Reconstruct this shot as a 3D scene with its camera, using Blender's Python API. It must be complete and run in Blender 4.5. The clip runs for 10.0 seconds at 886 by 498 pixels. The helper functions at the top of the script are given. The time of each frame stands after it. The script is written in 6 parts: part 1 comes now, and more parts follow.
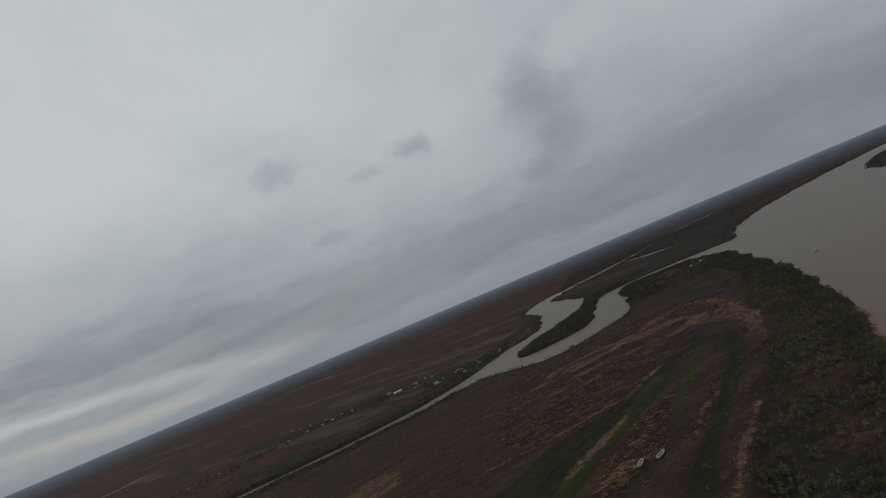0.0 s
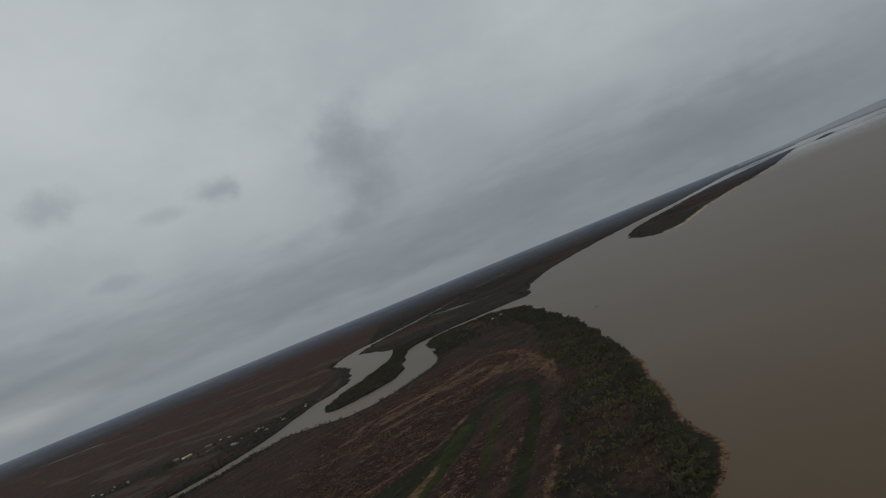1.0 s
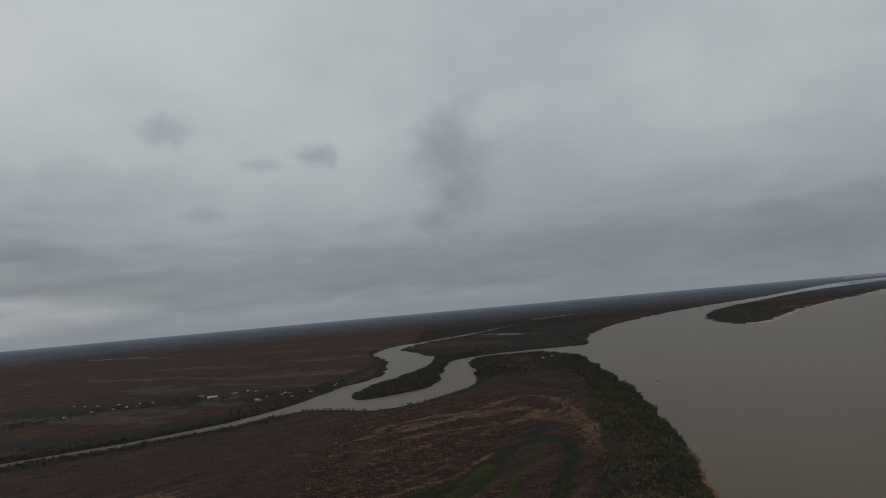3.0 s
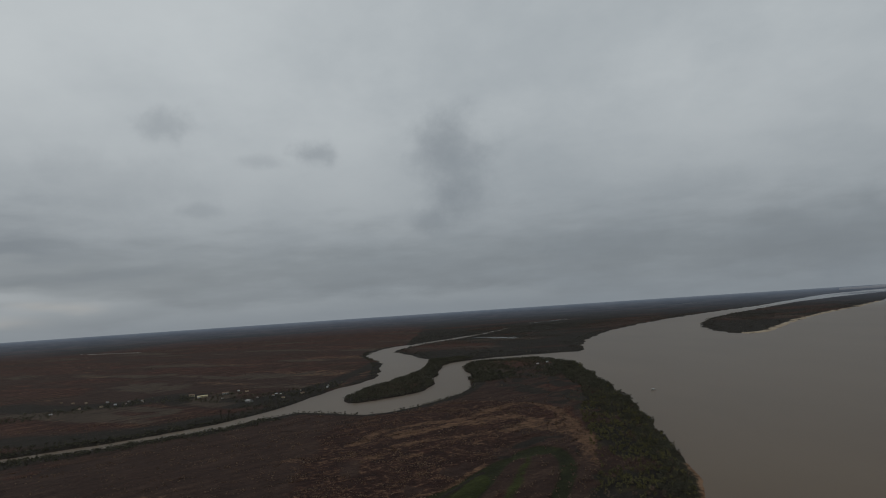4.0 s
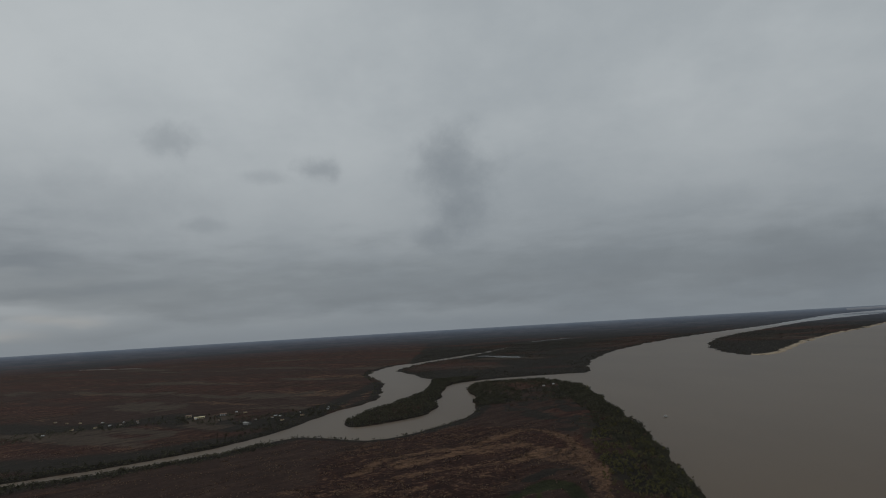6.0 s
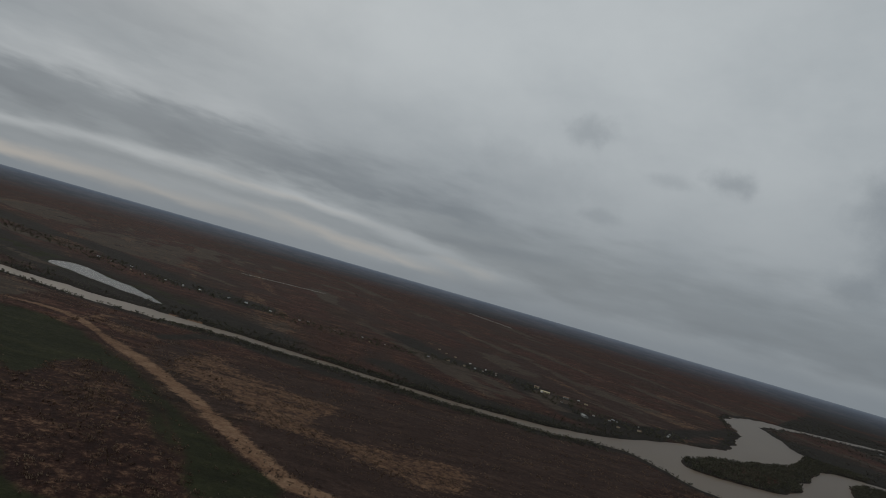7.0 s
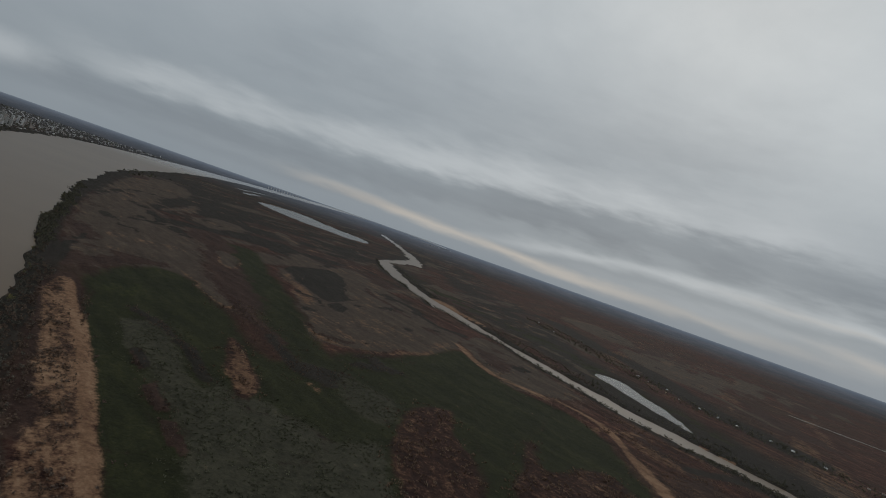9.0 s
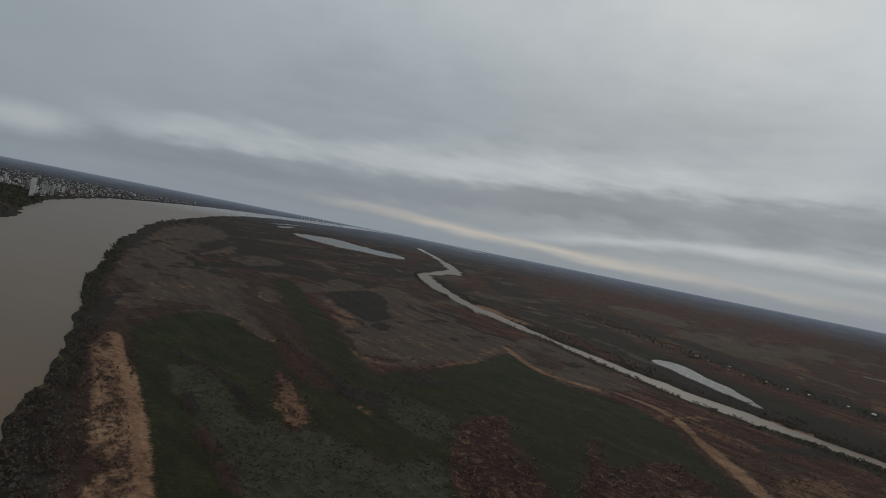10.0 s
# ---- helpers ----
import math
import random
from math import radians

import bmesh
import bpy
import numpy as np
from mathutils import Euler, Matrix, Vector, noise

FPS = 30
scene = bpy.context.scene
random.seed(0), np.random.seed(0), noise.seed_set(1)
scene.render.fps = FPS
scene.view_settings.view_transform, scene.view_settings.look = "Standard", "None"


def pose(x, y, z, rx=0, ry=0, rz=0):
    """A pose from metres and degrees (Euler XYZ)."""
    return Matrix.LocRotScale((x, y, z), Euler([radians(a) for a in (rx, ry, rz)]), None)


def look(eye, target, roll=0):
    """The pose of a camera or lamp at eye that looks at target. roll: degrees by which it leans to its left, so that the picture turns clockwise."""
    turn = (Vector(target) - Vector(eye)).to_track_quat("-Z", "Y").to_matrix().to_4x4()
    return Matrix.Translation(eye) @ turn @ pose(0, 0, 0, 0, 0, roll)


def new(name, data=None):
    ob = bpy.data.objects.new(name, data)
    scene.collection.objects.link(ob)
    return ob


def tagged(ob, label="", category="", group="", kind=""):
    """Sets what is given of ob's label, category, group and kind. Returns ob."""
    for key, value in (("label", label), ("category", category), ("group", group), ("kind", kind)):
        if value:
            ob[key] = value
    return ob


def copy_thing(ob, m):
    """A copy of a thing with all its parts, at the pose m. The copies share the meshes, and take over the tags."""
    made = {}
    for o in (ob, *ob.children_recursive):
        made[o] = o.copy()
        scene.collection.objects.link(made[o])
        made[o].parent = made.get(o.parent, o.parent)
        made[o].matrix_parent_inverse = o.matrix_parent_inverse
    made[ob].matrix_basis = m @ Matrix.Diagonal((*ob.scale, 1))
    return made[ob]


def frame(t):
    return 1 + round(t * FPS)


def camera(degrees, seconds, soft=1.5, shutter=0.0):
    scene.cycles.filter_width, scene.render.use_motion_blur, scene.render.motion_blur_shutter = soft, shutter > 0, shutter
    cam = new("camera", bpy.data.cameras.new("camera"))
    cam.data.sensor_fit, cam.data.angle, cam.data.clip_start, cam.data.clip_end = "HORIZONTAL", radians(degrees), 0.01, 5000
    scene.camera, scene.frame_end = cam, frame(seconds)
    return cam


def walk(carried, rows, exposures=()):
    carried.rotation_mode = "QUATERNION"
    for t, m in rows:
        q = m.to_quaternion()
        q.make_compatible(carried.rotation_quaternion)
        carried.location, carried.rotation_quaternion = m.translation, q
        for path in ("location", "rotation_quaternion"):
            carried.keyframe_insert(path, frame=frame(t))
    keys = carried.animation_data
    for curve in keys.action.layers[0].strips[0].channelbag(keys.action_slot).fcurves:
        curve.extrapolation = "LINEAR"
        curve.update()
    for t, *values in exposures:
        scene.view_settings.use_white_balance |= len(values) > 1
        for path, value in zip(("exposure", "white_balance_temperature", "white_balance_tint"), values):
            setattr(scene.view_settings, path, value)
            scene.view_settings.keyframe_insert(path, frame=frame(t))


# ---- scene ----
# ---------------------------------------------------------------- camera
cam = camera(74.0, 10.0, soft=1.0)
PATH_ROWS = [
    (0.0, 9.7, -50.3, 110.6, 12.81, 5.32, 22.93),
    (0.5, 5.6, -45.3, 109.8, -1.87, 5.12, 22.17),
    (1.0, 3.9, -40.8, 109.9, -6.07, 2.94, 22.15),
    (1.5, 3.0, -34.8, 110.2, -4.88, 3.99, 20.33),
    (2.0, 2.1, -27.4, 110.7, -1.06, 3.99, 13.18),
    (2.5, 1.2, -20.3, 112.0, 0.47, 5.60, 7.46),
    (4.0, 0.5, -5.0, 117.0, -0.12, 5.90, 3.82),
    (4.5, 0.0, 0.0, 119.9, -0.03, 5.86, 3.53),
    (5.0, -0.6, 5.7, 120.4, 0.10, 6.42, 3.18),
    (6.5, -3.2, 20.4, 125.7, 0.26, 7.64, 3.66),
    (6.6, -3.4, 21.7, 126.1, 1.41, 7.30, 3.34),
    (6.7, -3.5, 23.0, 126.5, 6.50, 6.30, 0.80),
    (6.8, -3.7, 24.4, 127.0, 15.60, 5.10, -4.00),
    (6.9, -3.8, 25.7, 127.4, 25.90, 4.00, -10.30),
    (7.0, -4.0, 27.0, 127.8, 36.06, 3.41, -16.01),
    (7.3, -5.0, 31.5, 128.8, 51.69, 4.26, -20.44),
    (7.5, -6.5, 34.5, 129.0, 56.33, 4.13, -21.17),
    (7.7, -9.5, 37.8, 128.5, 61.41, 3.16, -20.78),
    (8.0, -17.3, 42.7, 126.6, 68.77, 2.12, -20.91),
    (8.5, -29.1, 51.6, 124.0, 80.35, 0.10, -20.00),
    (9.0, -33.7, 56.5, 123.3, 86.82, -0.64, -19.37),
    (9.5, -36.5, 58.9, 123.5, 87.52, -0.67, -14.41),
    (10.0, -40.3, 61.3, 124.1, 90.54, -0.88, -11.35),
]


def flight(t, x, y, z, yaw, pitch, roll):
    """One row of the flight: place, heading, nose-up angle and bank."""
    turn = Matrix.Rotation(radians(yaw), 4, "Z") @ Matrix.Rotation(radians(pitch), 4, "X") @ Matrix.Rotation(radians(roll), 4, "Y")
    return (t, Matrix.Translation((x, y, z)) @ turn @ Matrix.Rotation(radians(90), 4, "X"))


walk(cam, [flight(*r) for r in PATH_ROWS], exposures=[(0.0, 0.05), (0.6, -0.05), (1.5, 0.0), (4.5, -0.05), (6.5, -0.16), (7.5, -0.05), (8.5, 0.08), (10.0, 0.14)])

# ---------------------------------------------------------------- world and sun
SUN_AZ, SUN_EL = radians(68), radians(32)   # counter-clockwise from +y, above the horizon


def sky_dir(az_deg, el_deg):
    a, e = radians(az_deg), radians(el_deg)
    return (-math.sin(a) * math.cos(e), math.cos(a) * math.cos(e), math.sin(e))


world = bpy.data.worlds.new("overcast_sky")
scene.world = world
world.use_nodes = True
wt = world.node_tree
wt.nodes.clear()


def wmath(op, a, b=None, c=None, clamp=False):
    n = wt.nodes.new("ShaderNodeMath")
    n.operation, n.use_clamp = op, clamp
    for i, v in enumerate((a, b, c)):
        if v is None:
            continue
        if isinstance(v, (int, float)):
            n.inputs[i].default_value = v
        else:
            wt.links.new(v, n.inputs[i])
    return n.outputs[0]


def wsmooth(v, lo, hi):
    n = wt.nodes.new("ShaderNodeMapRange")
    n.interpolation_type = "SMOOTHSTEP"
    wt.links.new(v, n.inputs[0])
    n.inputs[1].default_value, n.inputs[2].default_value = lo, hi
    return n.outputs[0]


def wmix(f, a, b):
    n = wt.nodes.new("ShaderNodeMix")
    n.data_type = "RGBA"
    for i, v in ((0, f), (6, a), (7, b)):
        if isinstance(v, (int, float)):
            n.inputs[i].default_value = v
        elif isinstance(v, tuple):
            n.inputs[i].default_value = (*v, 1)
        else:
            wt.links.new(v, n.inputs[i])
    return n.outputs[2]


sky = wt.nodes.new("ShaderNodeTexSky")
sky.sky_type, sky.sun_disc = "NISHITA", False
sky.sun_elevation, sky.sun_rotation = SUN_EL, -SUN_AZ
sky.air_density, sky.dust_density = 1.0, 3.0
coord = wt.nodes.new("ShaderNodeTexCoord").outputs["Generated"]
sep = wt.nodes.new("ShaderNodeSeparateXYZ")
wt.links.new(coord, sep.inputs[0])
dx, dy, dz = sep.outputs
up = wmath("MAXIMUM", dz, 0.0)
den = wmath("ADD", up, 0.34)
cmb = wt.nodes.new("ShaderNodeCombineXYZ")
wt.links.new(wmath("DIVIDE", dx, den), cmb.inputs[0])
wt.links.new(wmath("DIVIDE", dy, den), cmb.inputs[1])
deck = cmb.outputs[0]      # place on the flat underside of the cloud deck
azim = wmath("MULTIPLY", wmath("ARCTAN2", wmath("MULTIPLY", dx, -1.0), dy), 57.2958)
elev = wmath("MULTIPLY", wmath("ARCSINE", dz), 57.2958)


def wnoise(scale, detail, rough, shift=0.0, vec=None):
    m = wt.nodes.new("ShaderNodeMapping")
    m.inputs["Location"].default_value = (shift, shift * 0.7, 0)
    wt.links.new(vec or deck, m.inputs[0])
    n = wt.nodes.new("ShaderNodeTexNoise")
    n.inputs["Scale"].default_value, n.inputs["Detail"].default_value, n.inputs["Roughness"].default_value = scale, detail, rough
    wt.links.new(m.outputs[0], n.inputs["Vector"])
    return n.outputs["Fac"]


def wspot(az, el, wide, high, soft_noise=0.34, tilt=0.0, grain=9.0):
    """A soft cloud patch around a direction: half width and half height in degrees; 1 in its middle, 0 outside."""
    c = Vector(sky_dir(az, el))
    right = Vector((0, 0, 1)).cross(c).normalized() * -1
    upv = c.cross(right).normalized() * -1
    if upv.z < 0:
        upv = -upv
    cs, sn = math.cos(radians(tilt)), math.sin(radians(tilt))
    right, upv = right * cs + upv * sn, upv * cs - right * sn

    def dot(v):
        n = wt.nodes.new("ShaderNodeVectorMath")
        n.operation = "DOT_PRODUCT"
        wt.links.new(coord, n.inputs[0])
        n.inputs[1].default_value = v
        return n.outputs["Value"]
    a = wmath("DIVIDE", dot(right), math.sin(radians(wide)))
    b = wmath("DIVIDE", dot(upv), math.sin(radians(high)))
    r = wmath("SQRT", wmath("ADD", wmath("MULTIPLY", a, a), wmath("MULTIPLY", b, b)))
    r = wmath("ADD", r, wmath("MULTIPLY", wmath("SUBTRACT", wnoise(grain, 5, 0.62, 3.0 + az, coord), 0.5), soft_noise * 4))
    front = wsmooth(dot(c), 0.0, 0.3)
    return wmath("MULTIPLY", wmath("SUBTRACT", 1.0, wsmooth(r, 0.1, 1.0)), front)


def wband(az0, az1, e0, e1, e2, below, above, wave=0.5, fade=9.0):
    """A long roll of cloud from one bearing to another, at three elevations along it: 1 along its line, 0 outside."""
    u = wmath("DIVIDE", wmath("SUBTRACT", azim, az0), az1 - az0)
    b1, b2 = -3 * e0 + 4 * e1 - e2, 2 * e0 - 4 * e1 + 2 * e2
    line = wmath("ADD", wmath("MULTIPLY", wmath("ADD", wmath("MULTIPLY", u, b2), b1), u), e0)
    ripple = wmath("ADD", wmath("MULTIPLY", wmath("SUBTRACT", wave_n, 0.5), wave * 2), wmath("MULTIPLY", wmath("SUBTRACT", wisp_n, 0.5), (below + above) * 0.85))
    off = wmath("ADD", wmath("SUBTRACT", elev, line), ripple)
    lower = wsmooth(off, -below * 1.25, below * 0.25)
    upper = wmath("SUBTRACT", 1.0, wsmooth(off, -above * 0.25, above * 1.25))
    f = fade / abs(az1 - az0)
    ends = wmath("MULTIPLY", wsmooth(u, -f, f * 0.6), wmath("SUBTRACT", 1.0, wsmooth(u, 1 - f * 0.6, 1 + f)))
    broken = wmath("ADD", 0.18, wmath("MULTIPLY", wnoise(1.5, 3, 0.5, e1 * 3 + az0, roll_v.outputs[0]), 1.5))
    return wmath("MULTIPLY", wmath("MULTIPLY", lower, upper), wmath("MULTIPLY", ends, broken), None, True)


roll_v = wt.nodes.new("ShaderNodeCombineXYZ")
wt.links.new(wmath("MULTIPLY", azim, 0.075), roll_v.inputs[0])
wt.links.new(wmath("MULTIPLY", elev, 0.30), roll_v.inputs[1])
wave_n = wnoise(1.0, 4, 0.5, 5.3, roll_v.outputs[0])
wisp_n = wnoise(2.6, 4, 0.5, 2.1, roll_v.outputs[0])
big = wnoise(0.55, 3, 0.5, 11.0)
mid = wnoise(1.5, 5, 0.55, 4.0)
fine = wnoise(4.6, 6, 0.6, 8.0)
tone = wmath("ADD", wmath("MULTIPLY", big, 0.46), wmath("ADD", wmath("MULTIPLY", mid, 0.36), wmath("MULTIPLY", fine, 0.18)))
tone = wsmooth(tone, 0.34, 0.66)
cloud = wmix(tone, (0.370, 0.408, 0.434), (0.515, 0.552, 0.570))
# the deck is lighter overhead and greyer low down and towards the south-west
low = wmath("SUBTRACT", 1.0, wsmooth(elev, -4.0, 25.0))
cloud = wmix(wmath("MULTIPLY", low, 0.84), cloud, (0.182, 0.210, 0.238))
south_west = wmath("MULTIPLY", wsmooth(azim, 44.0, 100.0), wmath("SUBTRACT", 1.0, wsmooth(elev, 13.0, 30.0)))
cloud = wmix(wmath("MULTIPLY", south_west, 0.46), cloud, (0.216, 0.254, 0.288))
SMOKE, GREY, PALE, WARM = (0.178, 0.199, 0.216), (0.164, 0.190, 0.218), (0.430, 0.463, 0.486), (0.448, 0.420, 0.384)
# darker scud under the deck in the north
for az_, el_, wide_, high_, amount_, grain_ in (
        (-1.6, 14.8, 5.2, 6.2, 0.44, 14.0), (-0.2, 16.0, 3.0, 3.0, 0.18, 20.0), (0.8, 8.8, 3.8, 1.9, 0.44, 18.0), (-2.0, 10.6, 5.0, 2.6, 0.28, 16.0),
        (11.8, 15.6, 2.9, 1.8, 0.42, 22.0), (17.0, 14.8, 2.6, 0.9, 0.22, 22.0), (25.1, 17.6, 3.3, 2.0, 0.34, 20.0), (22.4, 10.3, 2.8, 0.9, 0.26, 22.0),
        (30, 12, 9, 5, 0.2, 12.0), (-33, 4.0, 12, 4.5, 0.42, 9.0), (-16, 5.0, 12, 2.6, 0.3, 9.0), (-24, 9.5, 9, 2.2, 0.16, 9.0)):
    cloud = wmix(wmath("MULTIPLY", wspot(az_, el_, wide_, high_, 0.34, 0.0, grain_), amount_), cloud, GREY)
# long rolls: bearings from and to, three elevations, half heights below and above, tone, amount
for az0_, az1_, e0_, e1_, e2_, dn_, up_, tone_, amount_ in (
        (40, -44, 3.6, 4.2, 3.2, 4.0, 5.0, SMOKE, 0.56), (38, 27, 4.4, 4.5, 4.9, 0.7, 0.8, GREY, 0.5), (42, 29, 1.2, 1.8, 2.2, 1.0, 1.2, PALE, 0.42),
        (36, 31, 2.4, 2.2, 2.0, 0.5, 0.6, WARM, 0.3), (22, -8, 0.9, 1.3, 1.1, 0.9, 1.2, PALE, 0.16),
        (126, 76, 2.2, 3.4, 5.4, 1.7, 1.7, GREY, 0.60), (84, 34, 5.6, 6.4, 6.8, 1.6, 4.6, GREY, 0.76), (108, 60, 11.5, 12.5, 15.5, 2.6, 5.0, GREY, 0.26),
        (118, 84, 4.8, 6.0, 7.5, 1.3, 2.0, PALE, 0.85), (92, 54, 7.0, 8.8, 10.0, 1.5, 2.8, PALE, 0.9),
        (80, 40, 2.5, 4.1, 3.7, 0.8, 0.7, PALE, 0.85), (72, 42, 1.6, 2.0, 1.8, 1.2, 0.9, PALE, 0.30), (60, 44, 4.0, 4.0, 3.7, 0.4, 0.5, WARM, 0.30),
        (52, 34, 4.7, 3.4, 3.0, 0.7, 0.9, PALE, 0.45),
        (98, 70, 1.5, 1.2, 0.8, 0.6, 0.7, WARM, 0.95), (112, 92, 0.9, 1.1, 1.5, 0.6, 0.6, GREY, 0.3), (74, 54, 0.9, 1.1, 1.1, 0.6, 0.6, WARM, 0.42),
        (52, 38, 2.0, 1.6, 1.2, 0.6, 0.6, WARM, 0.72)):
    cloud = wmix(wmath("MULTIPLY", wband(az0_, az1_, e0_, e1_, e2_, dn_, up_, 0.4, min(9.0, abs(az1_ - az0_) * 0.4)), amount_), cloud, tone_)
cloud = wmix(wmath("MULTIPLY", wspot(127, 3.0, 5.5, 1.8, 0.2), 0.6), cloud, PALE)
skyn = wt.nodes.new("ShaderNodeVectorMath")
skyn.operation = "SCALE"
wt.links.new(sky.outputs[0], skyn.inputs[0])
skyn.inputs["Scale"].default_value = 0.08
veil = wmix(0.975, skyn.outputs[0], cloud)
bg = wt.nodes.new("ShaderNodeBackground")
bg.inputs["Strength"].default_value = 1.0
wt.links.new(veil, bg.inputs["Color"])
wout = wt.nodes.new("ShaderNodeOutputWorld")
wt.links.new(bg.outputs[0], wout.inputs[0])

sun_data = bpy.data.lights.new("sun", "SUN")
sun_data.energy, sun_data.angle, sun_data.color = 0.5, radians(25), (1.0, 0.95, 0.88)
sun = new("sun", sun_data)
sun.matrix_world = look(Vector(sky_dir(68, 32)) * 500, (0, 0, 0))

# ---------------------------------------------------------------- small helpers
rng = np.random.default_rng(7)


def part(name, bm, material, parent=None, label=""):
    me = bpy.data.meshes.new(name)
    bm.to_mesh(me)
    bm.free()
    me.materials.append(material)
    ob = new(name, me)
    if parent:
        ob.parent = parent
    if label:
        tagged(ob, label)
    return ob


def mesh_np(name, V, F, material, smooth=False):
    """An object from arrays: corners (n, 3) and faces (m, 3 or 4)."""
    V, F = np.asarray(V, np.float32), np.asarray(F, np.int32)
    me = bpy.data.meshes.new(name)
    k = F.shape[1]
    me.vertices.add(len(V))
    me.vertices.foreach_set("co", V.ravel())
    me.loops.add(F.size)
    me.loops.foreach_set("vertex_index", F.ravel())
    me.polygons.add(len(F))
    me.polygons.foreach_set("loop_start", np.arange(0, F.size, k, dtype=np.int32))
    me.polygons.foreach_set("use_smooth", np.full(len(F), smooth))
    me.update(calc_edges=True)
    me.materials.append(material)
    return new(name, me)


def box(bm, x0, y0, z0, x1, y1, z1):
    v = [bm.verts.new(p) for p in ((x0, y0, z0), (x1, y0, z0), (x1, y1, z0), (x0, y1, z0), (x0, y0, z1), (x1, y0, z1), (x1, y1, z1), (x0, y1, z1))]
    for f in ((3, 2, 1, 0), (4, 5, 6, 7), (0, 1, 5, 4), (1, 2, 6, 5), (2, 3, 7, 6), (3, 0, 4, 7)):
        bm.faces.new([v[i] for i in f])


def box_bm(*b):
    bm = bmesh.new()
    box(bm, *b)
    return bm


def hash2(ix, iy, seed):
    h = (ix.astype(np.int64) * 374761393 + iy.astype(np.int64) * 668265263 + seed * 2147483647) & 0xFFFFFFFF
    h = ((h ^ (h >> 13)) * 1274126177) & 0xFFFFFFFF
    return ((h ^ (h >> 16)) & 0xFFFF) / 65535.0


def vnoise(x, y, seed=0):
    ix, iy = np.floor(x), np.floor(y)
    fx, fy = x - ix, y - iy
    fx, fy = fx * fx * (3 - 2 * fx), fy * fy * (3 - 2 * fy)
    a, b = hash2(ix, iy, seed), hash2(ix + 1, iy, seed)
    c, d = hash2(ix, iy + 1, seed), hash2(ix + 1, iy + 1, seed)
    return (a * (1 - fx) + b * fx) * (1 - fy) + (c * (1 - fx) + d * fx) * fy


def fbm(x, y, size, octaves=4, seed=0):
    """Smooth noise between 0 and 1 with its largest lumps of that size in metres."""
    s, amp, tot = 0.0, 1.0, 0.0
    for o in range(octaves):
        s = s + amp * vnoise(x / size * 2 ** o + 17.3 * o, y / size * 2 ** o - 9.1 * o, seed + o)
        tot, amp = tot + amp, amp * 0.5
    return s / tot


def spline(pts, n=5, closed=True):
    p = np.array(pts, float)
    q = np.vstack([p[-1:], p, p[:2]]) if closed else np.vstack([2 * p[0] - p[1], p, 2 * p[-1] - p[-2]])
    out = []
    for i in range(len(q) - 3):
        a, b, c, d = q[i:i + 4]
        for t in np.linspace(0, 1, n, endpoint=False):
            out.append(0.5 * (2 * b + (c - a) * t + (2 * a - 5 * b + 4 * c - d) * t * t + (3 * b - a - 3 * c + d) * t ** 3))
    if not closed:
        out.append(p[-1])
    return np.array(out)


def seg_dist(x, y, line):
    """Distance from points to a polyline."""
    best = np.full(x.shape, 1e18)
    for (ax, ay), (bx, by) in zip(line[:-1], line[1:]):
        ux, uy = bx - ax, by - ay
        t = np.clip(((x - ax) * ux + (y - ay) * uy) / max(ux * ux + uy * uy, 1e-9), 0, 1)
        best = np.minimum(best, (x - ax - t * ux) ** 2 + (y - ay - t * uy) ** 2)
    return np.sqrt(best)


def area_sd(x, y, poly, reach=120.0):
    """Signed distance to a closed outline, positive inside; cut off at the reach."""
    out = np.full(x.shape, -reach)
    lo, hi = poly.min(0) - reach, poly.max(0) + reach
    near = (x > lo[0]) & (x < hi[0]) & (y > lo[1]) & (y < hi[1])
    if not near.any():
        return out
    px, py = x[near], y[near]
    inside = np.zeros(px.shape, bool)
    for (ax, ay), (bx, by) in zip(poly, np.roll(poly, -1, 0)):
        if ay != by:
            c = (ay > py) != (by > py)
            inside ^= c & (px < (bx - ax) * (py - ay) / (by - ay) + ax)
    d = seg_dist(px, py, np.vstack([poly, poly[:1]]))
    out[near] = np.clip(np.where(inside, d, -d), -reach, reach)
    return out


# The land is flat out to FLAT metres; past that it is drawn in towards the horizon, so that 20 km fit inside the far limit of sight.
CX, CY, EYE, FLAT, RIM, FAR = 0.0, 40.0, 121.0, 2600.0, 4850.0, 20500.0


def draw_in(x, y):
    """For places on the true plan: x, y, the rise of the land and the size factor there."""
    x, y = np.asarray(x, float), np.asarray(y, float)
    d = np.maximum(np.hypot(x - CX, y - CY), 1e-6)
    r = np.where(d > FLAT, FLAT + (RIM - FLAT) * (1 - np.exp(-(np.maximum(d, FLAT) - FLAT) / (RIM - FLAT))), d)
    k = r / d
    return CX + (x - CX) * k, CY + (y - CY) * k, EYE * (1 - k), k


def stand(x, y, z=0.0, turn=0.0, size=1.0):
    """The pose of a thing that stands at a place of the plan."""
    X, Y, Z, k = (float(v) for v in draw_in(x, y))
    return Matrix.LocRotScale((X, Y, Z + z * k), Euler((0, 0, radians(turn))), (size * k,) * 3)


# ---------------------------------------------------------------- materials
def material(name):
    m = bpy.data.materials.new(name)
    m.use_nodes = True
    t = m.node_tree
    return m, t, t.nodes["Principled BSDF"]


